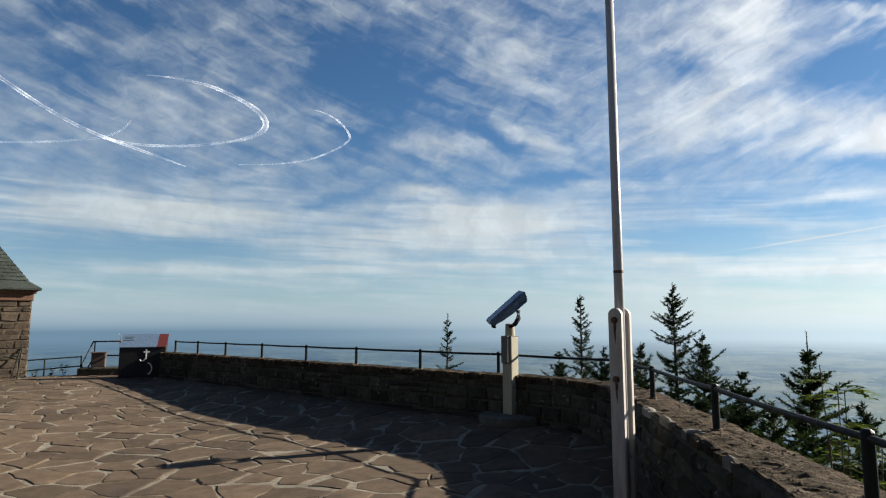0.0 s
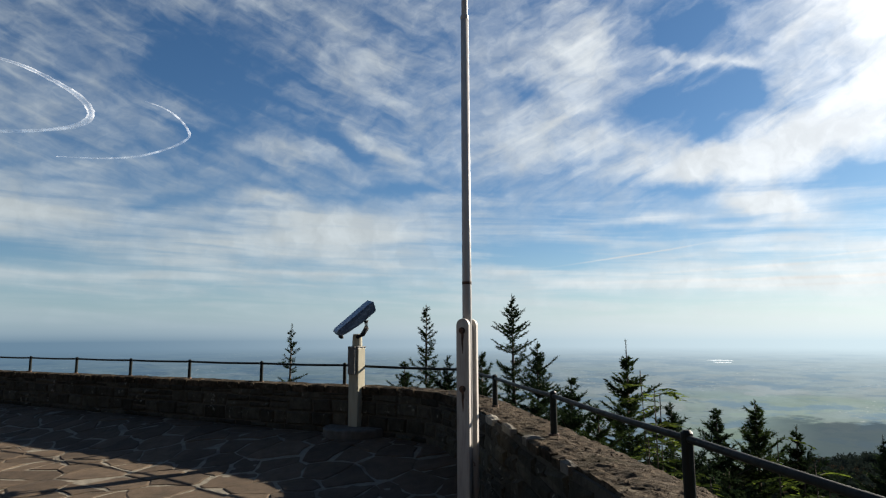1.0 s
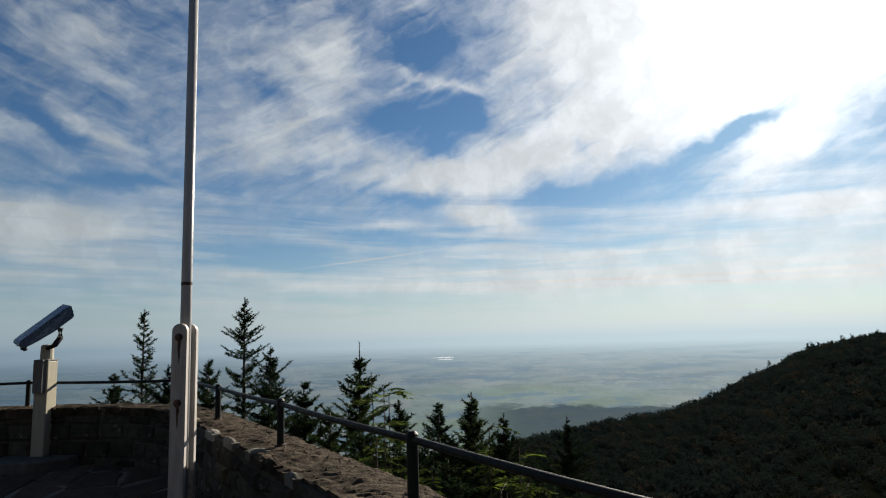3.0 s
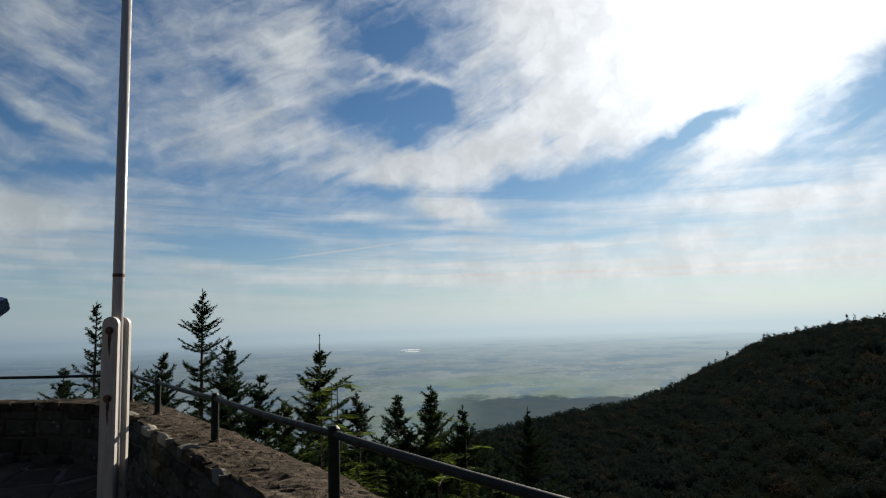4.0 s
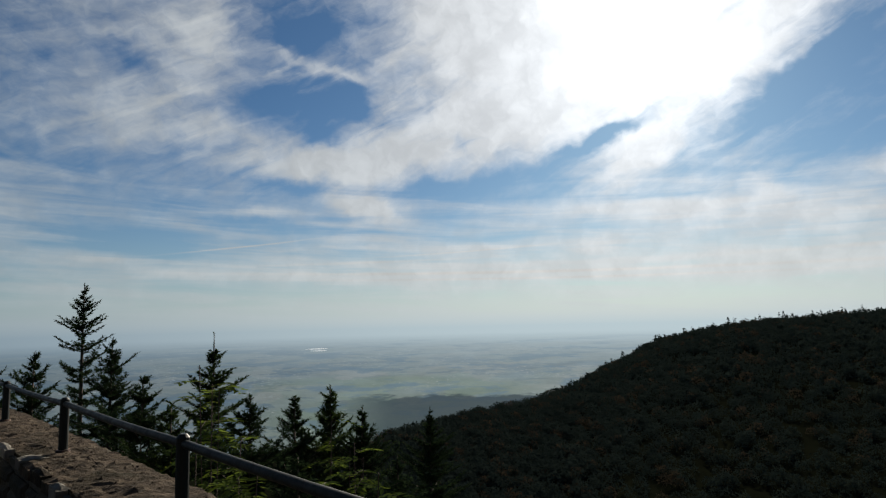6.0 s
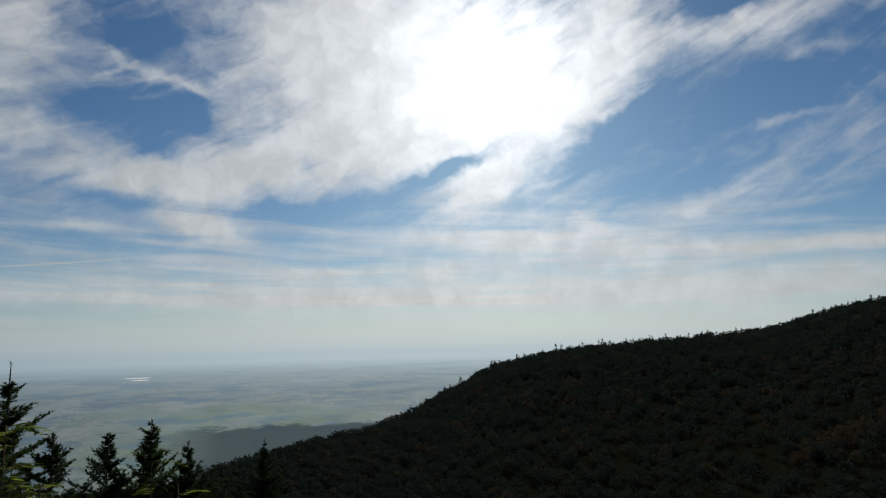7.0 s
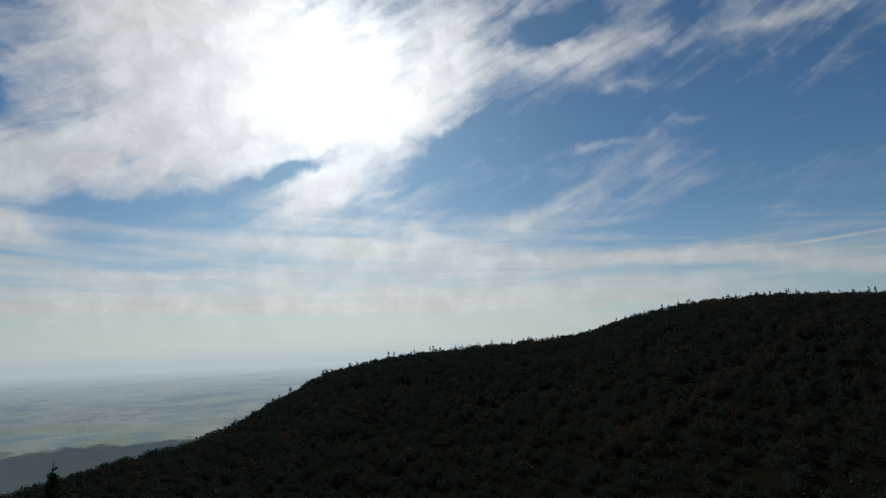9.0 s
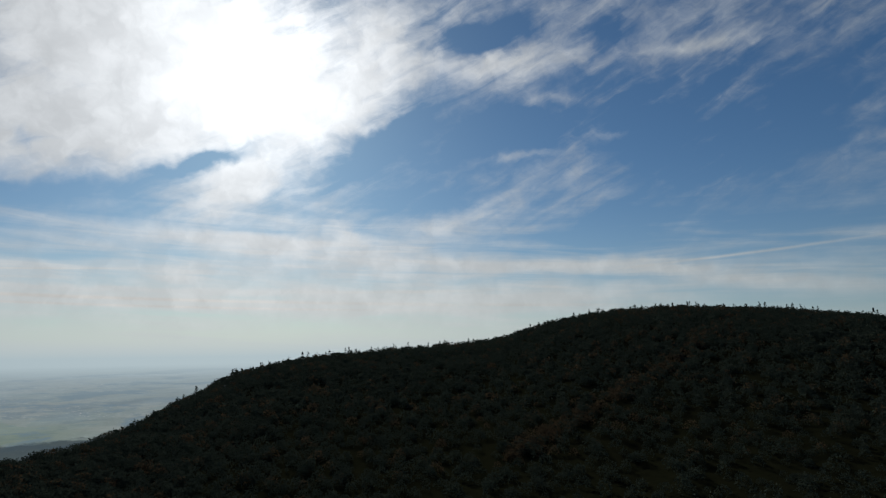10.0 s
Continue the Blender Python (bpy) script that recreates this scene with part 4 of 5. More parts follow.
# ---- stone lodge with a steep slate roof ----
def lodge():
    house = thing("stone_lodge", "small sandstone lodge with red cornice and steep slate roof", "building", pose(-11.12, 16.8, -0.1, 0, 0, 39))
    L, D, H = 4.6, 4.6, 2.36
    bm = bmesh.new()
    box(bm, pose(-L / 2, D / 2, H / 2), L, D, H, 0.02)
    part("wall", bm, lodge_mat, house)
    rng = random.Random(9)
    z = 0.0
    while z < H - 0.28:
        h = min(rng.uniform(0.13, 0.24), H - 0.24 - z)
        x = 0.03
        while x > -2.4:
            w = rng.uniform(0.2, 0.5)
            x0, x1, g, pr = max(x - w, -2.4), x, 0.008, rng.uniform(0.008, 0.02)
            vv = [(x0 + g, 0.05, z + g), (x1 - g, 0.05, z + g), (x1 - g, 0.05, z + h - g), (x0 + g, 0.05, z + h - g)]
            vv += [(a + (0.02 if k in (0, 3) else -0.02) + rng.uniform(-.022, .022), -pr * rng.uniform(0.5, 1.5), c + (0.02 if k < 2 else -0.02) + rng.uniform(-.022, .022)) for k, (a, b, c) in enumerate(vv)]
            raw("stone", vv, [(4, 5, 6, 7), (0, 1, 5, 4), (1, 2, 6, 5), (2, 3, 7, 6), (3, 0, 4, 7)], lodge_mat, house)
            x = x0
        z += h
    bm = bmesh.new()
    box(bm, pose(-L / 2, D / 2, H - 0.12), L + 0.10, D + 0.10, 0.22, 0.02)
    box(bm, pose(-L / 2, D / 2, H + 0.02), L + 0.22, D + 0.22, 0.09, 0.02)
    part("cornice", bm, trim_mat, house, "plain red sandstone cornice")
    e, zr, rise = 0.20, H + 0.06, 3.0
    bm = bmesh.new()
    lo = [bm.verts.new(p) for p in ((-L - e, -e, zr), (e, -e, zr), (e, D + e, zr), (-L - e, D + e, zr))]
    up = [bm.verts.new(p) for p in ((-L - e, -e, zr + 0.05), (e, -e, zr + 0.05), (e, D + e, zr + 0.05), (-L - e, D + e, zr + 0.05))]
    k = 0.30
    fl = [bm.verts.new(p) for p in ((-L - e + k, -e + k, zr + 0.26), (e - k, -e + k, zr + 0.26), (e - k, D + e - k, zr + 0.26), (-L - e + k, D + e - k, zr + 0.26))]
    tip = bm.verts.new((-L / 2, D / 2, zr + rise + 0.4))
    bm.faces.new(lo[::-1])
    for i in range(4):
        j = (i + 1) % 4
        bm.faces.new((lo[i], lo[j], up[j], up[i]))
        bm.faces.new((up[i], up[j], fl[j], fl[i]))
        bm.faces.new((fl[i], fl[j], tip))
    roof = part("roof", bm, slate_mat, house, "steep dark slate roof")
    # slates on the two slopes that can be seen
    sv, sf = [], []
    for f in range(2):
        p0, p1 = (Vector((-L - e + k, -e + k, zr + 0.26)), Vector((e - k, -e + k, zr + 0.26))) if f == 0 else (Vector((e - k, -e + k, zr + 0.26)), Vector((e - k, D + e - k, zr + 0.26)))
        top = Vector((-L / 2, D / 2, zr + rise + 0.4))
        nrm = (p1 - p0).cross(top - p0).normalized()
        for row in range(30):
            t0, t1 = row / 31, (row + 1.12) / 31
            q0, q1 = p0.lerp(top, t0), p1.lerp(top, t0)
            r0, r1 = p0.lerp(top, t1), p1.lerp(top, t1)
            cnt = max(2, int((q1 - q0).length / 0.17))
            for c in range(cnt):
                u0, u1 = (c + 0.02) / cnt, (c + 0.98) / cnt
                base = len(sv)
                sv += [q0.lerp(q1, u0) + nrm * 0.022, q0.lerp(q1, u1) + nrm * 0.022, r0.lerp(r1, u1) + nrm * 0.006, r0.lerp(r1, u0) + nrm * 0.006]
                sf.append((base, base + 1, base + 2, base + 3))
    tagged(raw("slating", sv, sf, slate_mat, roof), kind="stuff")


lodge()


# ---- trees ----
def strip(verts, faces, p, d, up, length, wide):
    """A flat tapering spray."""
    s = d.cross(up)
    s = s.normalized() * wide if s.length > 1e-4 else Vector((wide, 0, 0))
    b = len(verts)
    verts.extend((p, p + d * length * 0.45 - s, p + d * length, p + d * length * 0.45 + s))
    faces.append((b, b + 1, b + 2, b + 3))


def spruce(az, el, dist, depth, flare, widest, seed, label, mat=needle_mat, leader=0.5, gap=0.26, full=1.0):
    """A spruce whose tip stands at the given bearing: trunk, whorls of limbs, sprays of needles."""
    rng = random.Random(seed)
    tip = bearing(az, el, dist)
    base = ground_at(tip.x, tip.y) - 0.3
    root = Vector((tip.x, tip.y, base))
    height = tip.z - base
    tree = thing("spruce", label, "tree", Matrix.Translation(root), "spruces below the parapet")
    bm = bmesh.new()
    line, rad = [], []
    for k in range(13):
        f = k / 12
        line.append((0.06 * math.sin(5 * f + seed) * f * (1 - f) * 3, 0.05 * math.cos(4 * f + seed) * f * (1 - f) * 3, height * f))
        rad.append(0.010 + 0.017 * height * (1 - f) ** 0.9 * 0.75)
    sweep(bm, line, rad, 8)
    nv, nf = [], []
    limb = bmesh.new()
    d = leader
    while d < depth * 0.8:
        reach = min(flare * (d - leader * 0.55) * (1 + 0.15 * rng.uniform(-1, 1)), widest)
        n = max(4, int(rng.uniform(5, 9) * full))
        turn0 = rng.uniform(0, 6.28)
        for k in range(n):
            turn = turn0 + k * math.tau / n + rng.uniform(-0.35, 0.35)
            ln = max(0.10, reach * rng.choice((0.45, 0.7, 0.9, 1.0, 1.15, 1.3)) * rng.uniform(0.85, 1.1))
            start = Vector((0, 0, height - d + rng.uniform(-0.17, 0.17)))
            out = Vector((math.cos(turn), math.sin(turn), 0))
            rise = 0.85 - 0.55 * ss(0.3, 4.5, d) + rng.uniform(-0.2, 0.25)
            pts = []
            for q in range(6):
                t = q / 5
                pts.append(start + out * ln * t + Vector((0, 0, ln * (rise * t - 0.35 * t * t + 0.28 * t ** 3))))
            sweep(limb, pts, [0.004 + 0.011 * ln * (1 - t / 5.5) for t in range(6)], 4)
            cnt = int(7 + ln * 36 * full)
            for c in range(cnt):
                t = (c + rng.random()) / cnt
                i = min(int(t * 5), 4)
                a, b = pts[i], pts[i + 1]
                p = a.lerp(b, t * 5 - i)
                dirn = (b - a).normalized()
                sidev = dirn.cross(Vector((0, 0, 1))).normalized() * rng.choice((-1, 1))
                tw = (dirn * rng.uniform(0.35, 0.8) + sidev * rng.uniform(0.4, 1.0) + Vector((0, 0, rng.uniform(-0.35, 0.3)))).normalized()
                size = (0.10 + 0.22 * ln * (1 - t) * rng.uniform(0.6, 1.2)) * 0.9
                sprays = 1 + int(size / 0.11)
                for e in range(sprays):
                    o = p + tw * size * e / max(sprays, 1) * 0.9
                    for g in range(5):
                        q = (tw + Vector((rng.uniform(-.6, .6), rng.uniform(-.6, .6), rng.uniform(-.45, .45)))).normalized()
                        strip(nv, nf, o, q, Vector((rng.uniform(-1, 1), rng.uniform(-1, 1), 1)), rng.uniform(0.06, 0.13), rng.uniform(0.008, 0.016))
            for g in range(3):
                q = (out + Vector((rng.uniform(-.5, .5), rng.uniform(-.5, .5), rng.uniform(-.1, .6)))).normalized()
                strip(nv, nf, pts[-1], q, Vector((0, 0, 1)), 0.14, 0.014)
        d += gap * rng.uniform(0.7, 1.25) * (1 + 0.10 * d)
    for k in range(26):
        z = height - leader * rng.random()
        q = Vector((rng.uniform(-1, 1), rng.uniform(-1, 1), 0.9)).normalized()
        strip(nv, nf, Vector((0, 0, z)), q, Vector((0, 0, 1)), 0.09, 0.010)
    trunk = part("trunk", bm, bark_mat, tree, smooth=True)
    tagged(part("branchwork", limb, bark_mat, trunk), kind="stuff")
    raw("crown", nv, nf, mat, tree)
    return tree


spruce(0.39, 0.79, 22, 4.2, 0.24, 0.6, 1, "slender sparse young spruce rising above the railing", needle_mat, 0.3, 0.34, 0.5)
spruce(12.38, 2.51, 24, 6.0, 0.32, 1.05, 2, "slim spruce with a pointed open top", needle_mat, 0.3, 0.30, 0.75)
spruce(10.4, -2.6, 21, 4.5, 0.5, 1.3, 3, "low bushy spruce top behind the parapet", needle_mat, 0.25, 0.25)
spruce(14.3, -2.2, 23, 4.5, 0.5, 1.2, 4, "low bushy spruce top behind the parapet", needle_mat, 0.25, 0.25)
spruce(20.21, 3.38, 25, 8.0, 0.46, 1.0, 5, "dark broad spruce, the tallest behind the parapet", needle_mat, 0.35, 0.33, 1.0)
spruce(17.4, -1.8, 20, 5.0, 0.5, 1.3, 6, "dark bushy spruce beside the tallest one", needle_mat, 0.3, 0.24, 1.1)
spruce(22.4, -0.9, 23, 6.0, 0.46, 1.5, 7, "dark bushy spruce beside the tallest one", needle_mat, 0.3, 0.24, 1.1)
spruce(25.2, -4.2, 15, 4.0, 0.55, 1.0, 8, "small spruce with a drooping side limb", needle_mat, 0.2, 0.22)
spruce(30.05, -0.73, 21.1, 7.0, 0.48, 1.15, 9, "full spruce with a long bare leader and yellowish tips", young_needle_mat, 0.75, 0.24, 1.1)
spruce(27.4, -6.6, 14, 4.0, 0.6, 1.0, 10, "small spruce just beyond the parapet", young_needle_mat, 0.2, 0.22)
spruce(33.4, -6.0, 15, 4.0, 0.6, 1.0, 11, "small spruce just beyond the parapet", needle_mat, 0.2, 0.22)
spruce(36.9, -6.4, 17, 4.5, 0.5, 1.1, 12, "small dark spruce just beyond the parapet", needle_mat, 0.2, 0.22)
spruce(39.86, -5.54, 17.5, 6.0, 0.52, 1.5, 13, "spruce with upswept side limbs and a forked top", young_needle_mat, 0.3, 0.24, 1.1)
spruce(42.6, -7.4, 17, 5.0, 0.55, 1.2, 14, "spruce side top leaning outward", needle_mat, 0.25, 0.23)
spruce(48.26, -7.61, 26, 8.0, 0.45, 1.5, 15, "dark narrow spruce standing lower on the slope", needle_mat, 0.4, 0.26, 1.2)
spruce(45.5, -11.5, 20, 5.0, 0.5, 1.5, 16, "dark spruce lower on the slope", needle_mat, 0.3, 0.24)
spruce(37.5, -11.0, 13, 5.0, 0.6, 1.5, 17, "dark spruce lower on the slope", needle_mat, 0.3, 0.22)


def leaf(verts, faces, p, d, up, length, wide):
    s = d.cross(up)
    s = s.normalized() * wide if s.length > 1e-4 else Vector((wide, 0, 0))
    n = s.cross(d).normalized()
    b = len(verts)
    verts.extend((p, p + d * length * 0.35 - s + n * wide * 0.3, p + d * length * 0.75 - s * 0.7 + n * wide * 0.2, p + d * length,
                  p + d * length * 0.75 + s * 0.7 + n * wide * 0.2, p + d * length * 0.35 + s + n * wide * 0.3, p + d * length * 0.5))
    faces.extend(((b, b + 6, b + 2, b + 1), (b + 6, b + 3, b + 2), (b, b + 5, b + 4, b + 6), (b + 6, b + 4, b + 3)))


def sapling(az, el, dist, seed, tall, fronds, label):
    """A rowan sapling: bent stems with feathered leaves."""
    rng = random.Random(seed)
    tip = bearing(az, el, dist)
    base = Vector((tip.x, tip.y, ground_at(tip.x, tip.y) - 0.1))
    tree = thing("rowan_sapling", label, "sapling", Matrix.Translation(base), "saplings below the parapet")
    h = tip.z - base.z
    bm = bmesh.new()
    stems = []
    for k in range(3):
        lean = Vector((rng.uniform(-.35, .35), rng.uniform(-.35, .35), 0))
        pts = [Vector((0, 0, 0)).lerp(Vector((0, 0, h - rng.uniform(0, 0.4))) + lean, t) + Vector((0.06 * math.sin(t * 5 + k), 0.05 * math.cos(t * 4), 0)) for t in np.linspace(0, 1, 9)]
        sweep(bm, pts, [0.016 - 0.0014 * i for i in range(9)], 6)
        stems.append(pts)
    part("stem", bm, bark_mat, tree)
    v, f = [], []
    tw = bmesh.new()
    for k in range(fronds):
        pts = rng.choice(stems)
        t = 1 - min(rng.random() ** 1.3 * tall / h, 0.95)
        i = min(int(t * 8), 7)
        p = pts[i].lerp(pts[i + 1], t * 8 - i)
        a = rng.uniform(0, 6.28)
        d = Vector((math.cos(a), math.sin(a), rng.uniform(-0.1, 0.6))).normalized()
        ln = rng.uniform(0.2, 0.36)
        arc = [p + d * ln * s - Vector((0, 0, 0.35 * ln * s * s)) for s in np.linspace(0, 1, 7)]
        sweep(tw, arc, 0.0025, 3)
        for q in range(1, 7):
            along = (arc[q] - arc[q - 1]).normalized()
            side = along.cross(Vector((0, 0, 1))).normalized()
            for sg in (-1, 1):
                dd = (side * sg + along * 0.5 + Vector((0, 0, rng.uniform(-.25, .1)))).normalized()
                leaf(v, f, arc[q], dd, Vector((rng.uniform(-.3, .3), rng.uniform(-.3, .3), 1)), rng.uniform(0.075, 0.125), rng.uniform(0.014, 0.024))
    tagged(part("twigwork", tw, bark_mat, tree), kind="stuff")
    raw("leaves", v, f, leaf_mat, tree)
    return tree


sapling(33.1, -3.2, 7.5, 21, 0.9, 30, "yellow-green rowan sapling glowing against the light")
sapling(32.4, -8.0, 6.5, 22, 0.8, 12, "yellow-green rowan sapling glowing against the light")
sapling(43.4, -9.6, 6.5, 23, 0.8, 13, "yellow-green rowan sapling beyond the parapet")
sapling(44.5, -11.4, 5.0, 24, 0.6, 9, "low rowan sapling close to the parapet")
sapling(40.8, -8.6, 8.0, 26, 0.8, 14, "yellow-green rowan sapling among the spruces")


def weed(x, y, z, tall, count, seed, label, mat):
    """A small leafy weed in a joint of the stone."""
    rng = random.Random(seed)
    plant = thing("weed", label, "plant", Matrix.Translation((x, y, z)), "weeds on the terrace edge")
    v, f = [], []
    bm = bmesh.new()
    for k in range(max(3, count // 8)):
        tip = Vector((rng.uniform(-.3, .3) * tall, rng.uniform(-.3, .3) * tall, tall * rng.uniform(0.6, 1.0)))
        pts = [tip * t + Vector((0, 0, 0.15 * tall * t * (1 - t))) for t in np.linspace(0, 1, 6)]
        sweep(bm, pts, [0.006, 0.005, 0.004, 0.004, 0.003, 0.002], 5)
        for q in range(8):
            p = pts[rng.randrange(2, 6)]
            a = rng.uniform(0, 6.28)
            leaf(v, f, p, Vector((math.cos(a), math.sin(a), rng.uniform(-.2, .6))).normalized(), Vector((0, 0, 1)), rng.uniform(.06, .13), rng.uniform(.015, .03))
    part("stem", bm, bark_mat, plant)
    raw("leaves", v, f, mat, plant)


pale_leaf_mat = material("pale_seed_heads", leafy((0.30, 0.30, 0.24), (0.42, 0.42, 0.34), 0.3, (0.3, 0.3, 0.22)))
weed(-9.05, 17.75, 0.30, 0.95, 40, 51, "pale seeding weed growing behind the lectern", pale_leaf_mat)
weed(-10.55, 17.55, -0.12, 0.42, 32, 52, "small green weed at the paving's edge", needle_mat)
weed(-10.85, 17.35, -0.12, 0.30, 24, 53, "small green weed at the paving's edge", needle_mat)
weed(-11.1, 17.15, -0.12, 0.36, 24, 54, "small green weed at the paving's edge", needle_mat)


# ---- undergrowth and forest ----
def undergrowth():
    rng = random.Random(41)
    v, f = [], []
    for k in range(1100):
        az, r = rng.uniform(-12, 62), rng.uniform(4.2, 34)
        x, y = r * math.sin(radians(az)), r * math.cos(radians(az))
        if inside(x, y, PLAN) or (Vector((x, y)) - LINE_P).dot(LINE_N) > -1.0 and x < 2.9:
            continue
        z = ground_at(x, y)
        tall = rng.uniform(0.8, 2.2)
        for q in range(80):
            a, t = rng.uniform(0, 6.28), rng.random()
            w = 0.75 * (1 - 0.6 * t) * rng.random()
            p = Vector((x + math.cos(a) * w, y + math.sin(a) * w, z + tall * t))
            d = Vector((math.cos(a), math.sin(a), rng.uniform(-0.3, 0.8))).normalized()
            strip(v, f, p, d, Vector((rng.uniform(-1, 1), rng.uniform(-1, 1), 1)), rng.uniform(0.06, 0.14), rng.uniform(0.010, 0.026))
    tagged(raw("undergrowth", v, f, brush_mat), "dark tangled undergrowth on the slope below", "undergrowth", kind="stuff")


undergrowth()


def crowns(name, label, mat, count, seed, crest, az0, az1, near, size, conifer, count_bits, band=None):
    """Many tree crowns on the hill, each a ragged shell of small leaf clumps."""
    rng = np.random.RandomState(seed)
    V = []
    for k in range(count):
        az = rng.uniform(az0, az1)
        d = lerp_table(az, RIDGE)[0]
        r = d * rng.uniform(0.965, 1.02) if crest else d * math.sqrt(rng.uniform(near ** 2, 1.02 ** 2))
        if band:
            # seek the ground along a slanting line of sight from the terrace
            el = lerp_table(az, band)[0] + rng.normal() * 0.45
            r = d * 0.25
            while r < d and math.degrees(math.atan2(land(az, r) - 1.45, r)) < el:
                r += 8.0
            if r >= d * 0.97:
                continue
        x, y = r * math.sin(radians(az)), r * math.cos(radians(az))
        z = land(az, r)
        if z < PLAIN + 0.6:
            continue
        s = size * rng.uniform(0.6, 1.3) * (0.36 + 0.64 * r / 900)
        near_by = r < 420 and not crest
        bits = count_bits * 2 if near_by else count_bits
        q = rng.normal(size=(bits, 3))
        q /= np.linalg.norm(q, axis=1, keepdims=True)
        q[:, 2] = np.abs(q[:, 2]) * 1.35 - 0.45
        q *= rng.uniform(0.7, 1.1, (bits, 1))
        if rng.rand() < (0.1 * conifer if near_by else conifer):
            h = rng.uniform(0, 1, bits) ** 1.4
            a = rng.uniform(0, 6.283, bits)
            w = 0.62 * (1.02 - h) * rng.uniform(0.6, 1.1, bits)
            q = np.stack([np.cos(a) * w, np.sin(a) * w, -0.6 + 2.4 * h], 1)
        c = q * s + np.array([x, y, z + s * 0.45])
        t = rng.normal(size=(bits, 3, 3)) * s * (0.10 if near_by else 0.15)
        V.append((c[:, None, :] + t).reshape(-1, 3))
    V = np.concatenate(V).astype(np.float32)
    F = np.arange(len(V), dtype=np.int32)
    me = bpy.data.meshes.new(name)
    me.vertices.add(len(V))
    me.vertices.foreach_set("co", V.ravel())
    me.loops.add(len(F))
    me.loops.foreach_set("vertex_index", F)
    me.polygons.add(len(F) // 3)
    me.polygons.foreach_set("loop_start", np.arange(0, len(F), 3, dtype=np.int32))
    me.update(calc_edges=True)
    me.materials.append(mat)
    return tagged(new(name, me), label, "forest", kind="stuff")


crowns("hill_forest", "dark dense mixed forest covering the hill", forest_mat, 16500, 1, False, 30, 142, 0.2, 5.0, 0.08, 66)
crowns("ridge_forest", "dark treetops along the crest of the hill", forest_mat, 3000, 2, True, 42, 142, 0.9, 2.5, 0.05, 56)
crowns("autumn_forest", "brownish autumn trees scattered through the hill forest", autumn_mat, 1100, 3, False, 41, 130, 0.3, 5.2, 0.0, 60)
crowns("autumn_stand", "rust-brown stand of trees high on the hill", autumn_mat, 130, 4, False, 102, 113, 0.87, 5.0, 0.0, 70)


crowns("autumn_band", "band of rust-brown trees slanting up the dark hill", autumn_mat, 260, 6, False, 92, 112, 0.3, 4.6, 0.0, 60,
       [(92, -9.8), (95, -8.2), (104.5, -2.8), (108.5, 0.3), (112, 1.6)])


# ---- vapour trails ----
def vapour_trail(stops, widths, label):
    """A thin ribbon-like tube of ice cloud, high and far away."""
    pts, rad = [], []
    for i in range(len(stops) - 1):
        p0, p1, p2, p3 = stops[max(i - 1, 0)], stops[i], stops[i + 1], stops[min(i + 2, len(stops) - 1)]
        for k in range(8):
            t = k / 8
            c = [0.5 * (2 * b + (d - a) * t + (2 * a - 5 * b + 4 * d - e) * t * t + (3 * b - a - 3 * d + e) * t ** 3) for a, b, d, e in zip(p0, p1, p2, p3)]
            w = 0.52 * (widths[i] + (widths[i + 1] - widths[i]) * t)
            pts.append(EYE + toward(c[0], c[1]) * 4400)
            rad.append(w * (1 + 0.35 * noise.noise(Vector((i + t, w, 0)) * 3.0)))
    bm = bmesh.new()
    sweep(bm, pts, rad, 8)
    ob = part("vapour_trail", bm, trail_mat, None, smooth=True)
    return tagged(ob, label, "vapour trail", "vapour trails")


vapour_trail([(-38.5, 19.1), (-36.6, 18.1), (-34.35, 16.9), (-32, 15.8), (-29.5, 14.95), (-25.6, 13.95), (-22.9, 13.2)], [24, 22, 20, 18, 20, 12, 3],
             "straight white vapour trail fading into the haze")
vapour_trail([(-38.3, 13.2), (-36.3, 13.5), (-32.6, 14.15), (-29.5, 14.95), (-28.1, 15.8), (-27.5, 16.6)], [9, 11, 11, 14, 9, 4],
             "thin white vapour trail with an upturned end")
vapour_trail([(-29.5, 14.85), (-27, 14.67), (-23.5, 14.94), (-19.8, 15.64), (-17.4, 16.43), (-16.5, 17.37), (-17.2, 18.47), (-19, 19.39), (-21.4, 20.14), (-24.2, 20.4), (-26.7, 20.3)],
             [12, 14, 15, 16, 30, 42, 34, 24, 18, 12, 3], "white looping vapour trail, widest at its bend")
vapour_trail([(-18.7, 13.8), (-15.3, 14.1), (-12.6, 14.65), (-10.3, 15.6), (-9.05, 16.45), (-8.95, 17.05), (-9.8, 18.05), (-11.1, 18.75), (-12.7, 19.1)],
             [3, 8, 14, 15, 15, 13, 10, 7, 3], "small hooked white vapour trail")


# ---- flagstones, each a piece of its own ----
def clip(poly, px, py, nx, ny):
    """Keeps the part of a convex outline on the near side of a line."""
    out = []
    for (x1, y1), (x2, y2) in zip(poly, poly[1:] + poly[:1]):
        d1, d2 = (x1 - px) * nx + (y1 - py) * ny, (x2 - px) * nx + (y2 - py) * ny
        if d1 <= 0:
            out.append((x1, y1))
        if d1 * d2 < 0:
            t = d1 / (d1 - d2)
            out.append((x1 + (x2 - x1) * t, y1 + (y2 - y1) * t))
    return out


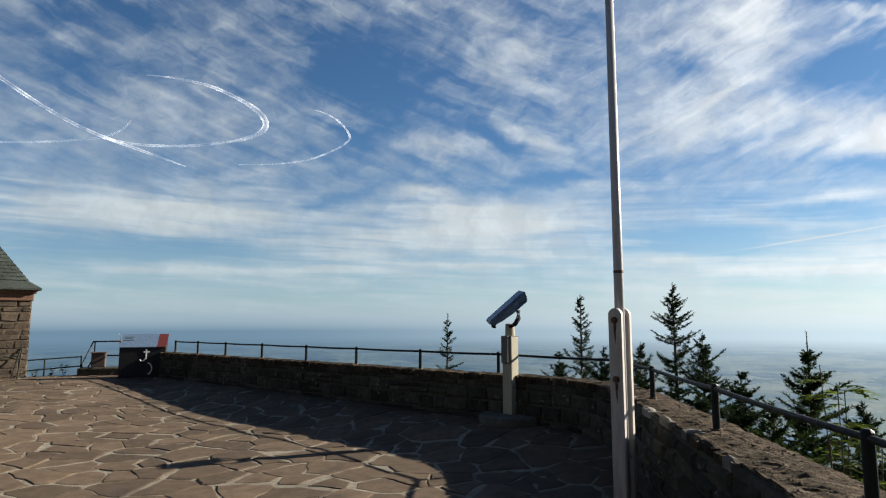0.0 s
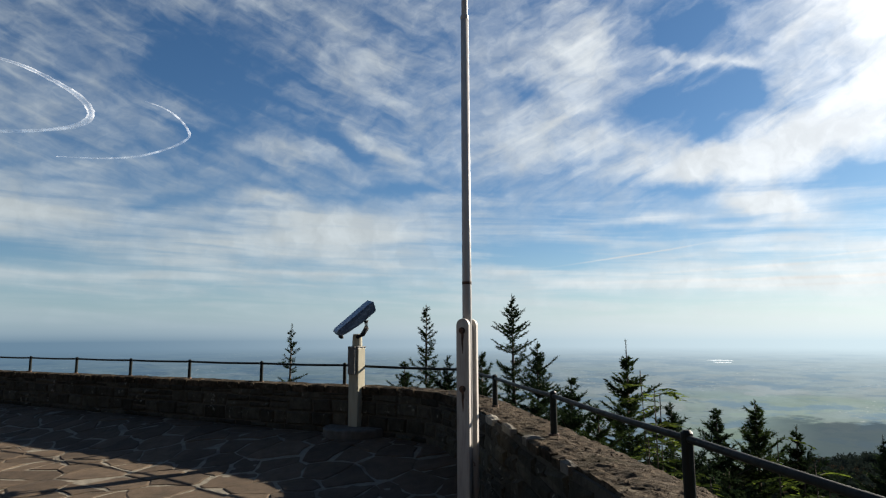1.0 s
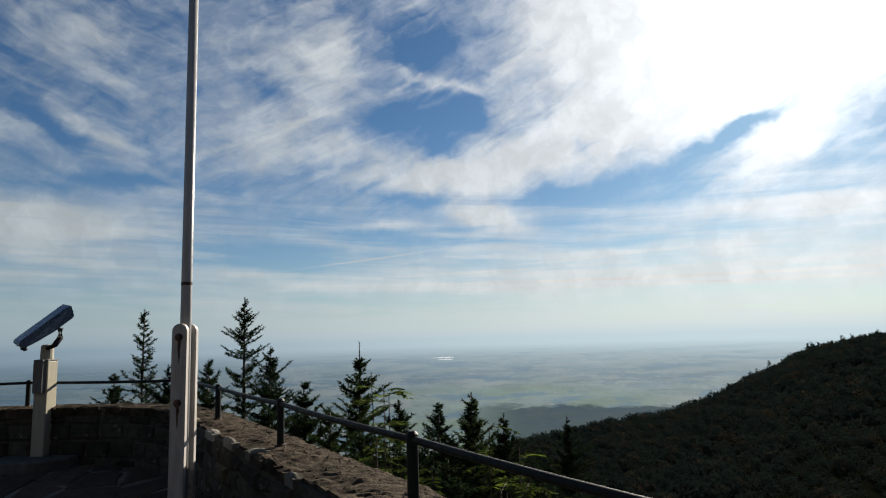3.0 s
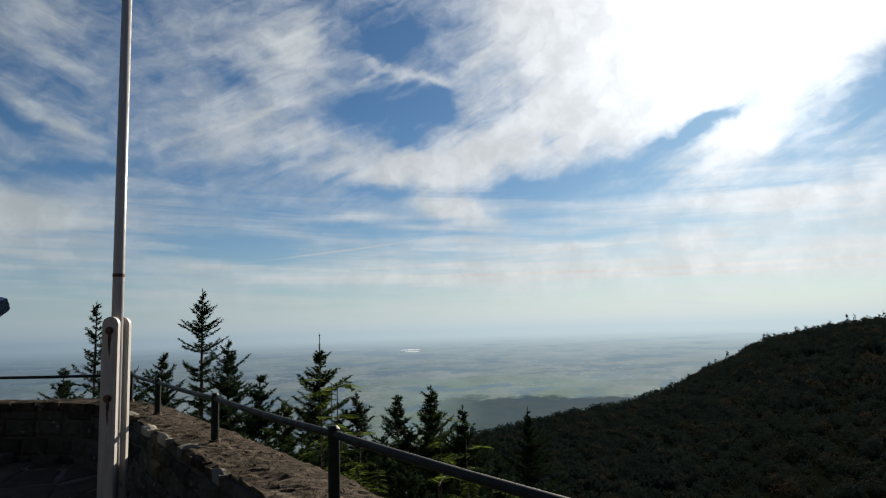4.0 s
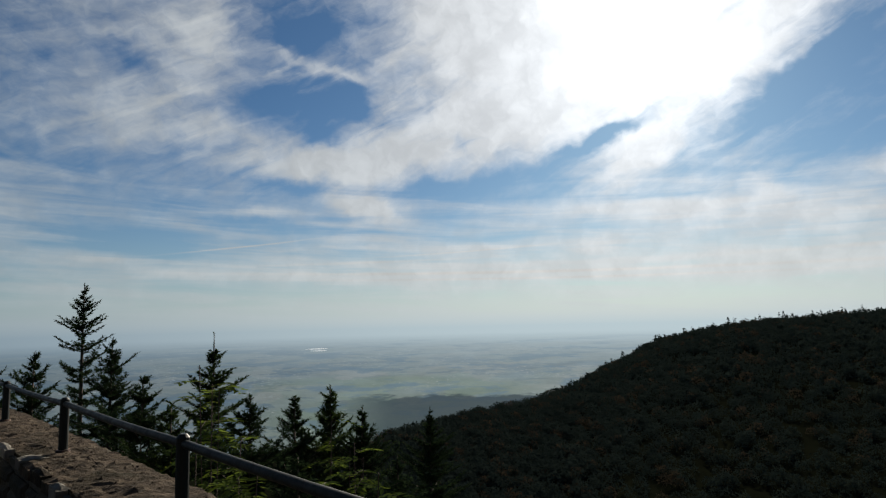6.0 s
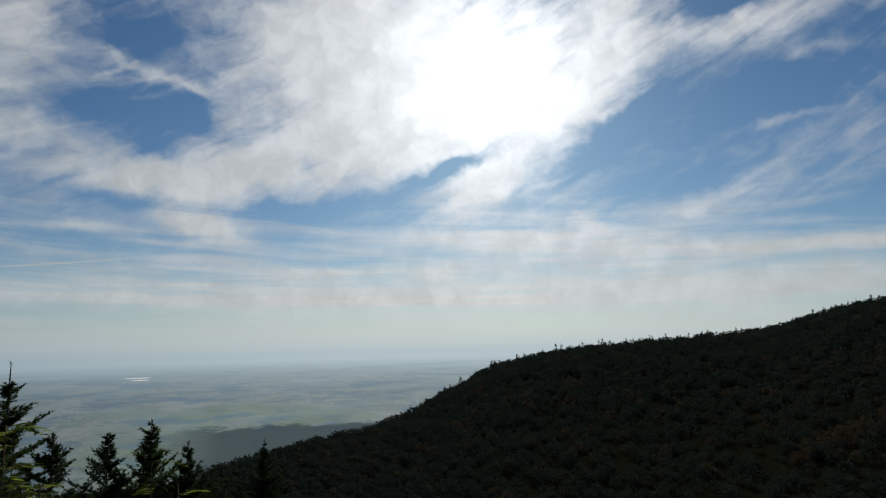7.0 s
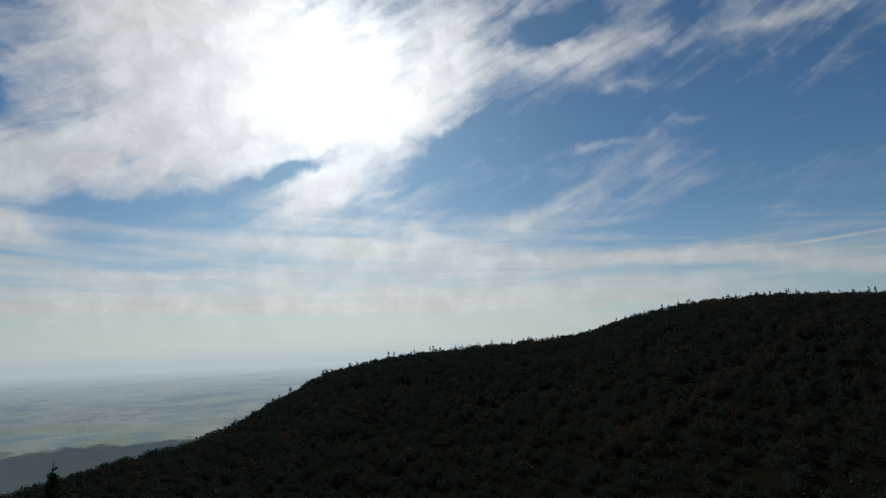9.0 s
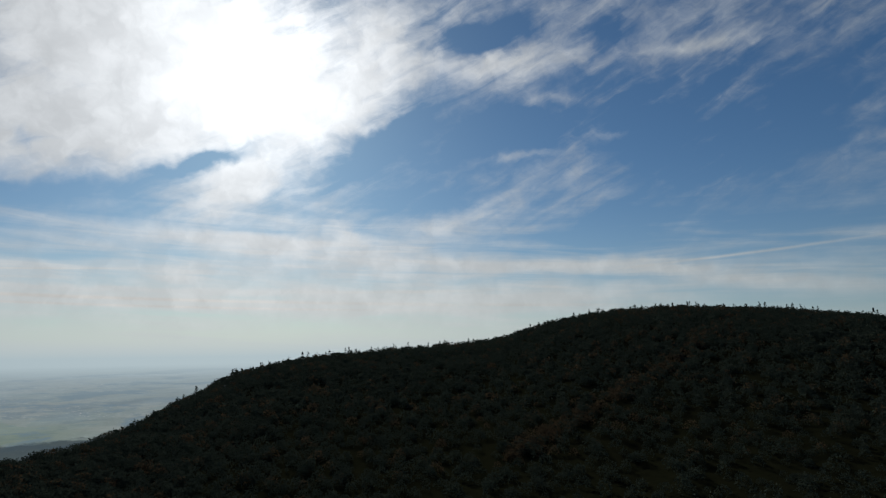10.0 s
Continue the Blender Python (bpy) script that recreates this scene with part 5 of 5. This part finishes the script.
rng = random.Random(77)
seeds = []
gx, gy = 0.50, 0.36
for i in range(-29, 7):
    for k in range(-18, 54):
        x = (i + 0.5 * (k % 2) + rng.uniform(-0.42, 0.42)) * gx
        y = (k + rng.uniform(-0.42, 0.42)) * gy
        if rng.random() < 0.80:
            seeds.append((x, y))
grid = {}
for s in seeds:
    grid.setdefault((int(s[0] // 1.5), int(s[1] // 1.5)), []).append(s)
flags = []
for x, y in seeds:
    if not inside(x, y, PLAN):
        continue
    poly = [(x - 1.2, y - 1.2), (x + 1.2, y - 1.2), (x + 1.2, y + 1.2), (x - 1.2, y + 1.2)]
    ci, ck = int(x // 1.5), int(y // 1.5)
    for a in (-1, 0, 1):
        for b in (-1, 0, 1):
            for ox, oy in grid.get((ci + a, ck + b), ()):
                dx, dy = ox - x, oy - y
                l = math.hypot(dx, dy)
                if 0 < l < 2.4:
                    mid = Vector((x + ox, y + oy, 0))
                    gap = 0.005 + 0.036 * max(0.0, 0.45 + noise.noise(mid * 0.9) + 0.35 * noise.noise(mid * 5.0)) ** 2
                    poly = clip(poly, x + dx / 2 - dx / l * gap, y + dy / 2 - dy / l * gap, dx / l, dy / l)
    if len(poly) >= 3:
        flags.append((math.hypot(x + 1.5, (y - 8.5)), poly))
flags.sort(key=lambda q: q[0])


def flag_mesh(poly, verts, faces):
    """A worn slab with a rounded arris and uneven edges."""
    cx, cy = sum(p[0] for p in poly) / len(poly), sum(p[1] for p in poly) / len(poly)
    ring = []
    for (x1, y1), (x2, y2) in zip(poly, poly[1:] + poly[:1]):
        n = max(1, int(math.hypot(x2 - x1, y2 - y1) / 0.14))
        for q in range(n):
            ring.append((x1 + (x2 - x1) * q / n + rng.uniform(-.028, .028), y1 + (y2 - y1) * q / n + rng.uniform(-.028, .028)))
    b, n = len(verts), len(ring)
    lift, tx, ty = rng.uniform(-0.005, 0.007), rng.uniform(-.012, .012), rng.uniform(-.012, .012)
    for k, drop in ((1.0, -0.04), (1.0, -0.008), (0.93, 0.0)):
        for x, y in ring:
            px, py = cx + (x - cx) * k, cy + (y - cy) * k
            verts.append((px, py, floor_z(px, py) + lift + (px - cx) * tx + (py - cy) * ty + drop))
    for r in (0, 1):
        for q in range(n):
            q2 = (q + 1) % n
            faces.append((b + r * n + q, b + r * n + q2, b + r * n + n + q2, b + r * n + n + q))
    faces.append(tuple(range(b + 2 * n, b + 3 * n)))


for _, poly in flags[:300]:
    v, f = [], []
    flag_mesh(poly, v, f)
    raw("flagstone", v, f, flag_mat, floor)
v, f = [], []
for _, poly in flags[300:]:
    flag_mesh(poly, v, f)
tagged(raw("outer_paving", v, f, flag_mat, floor), kind="stuff")
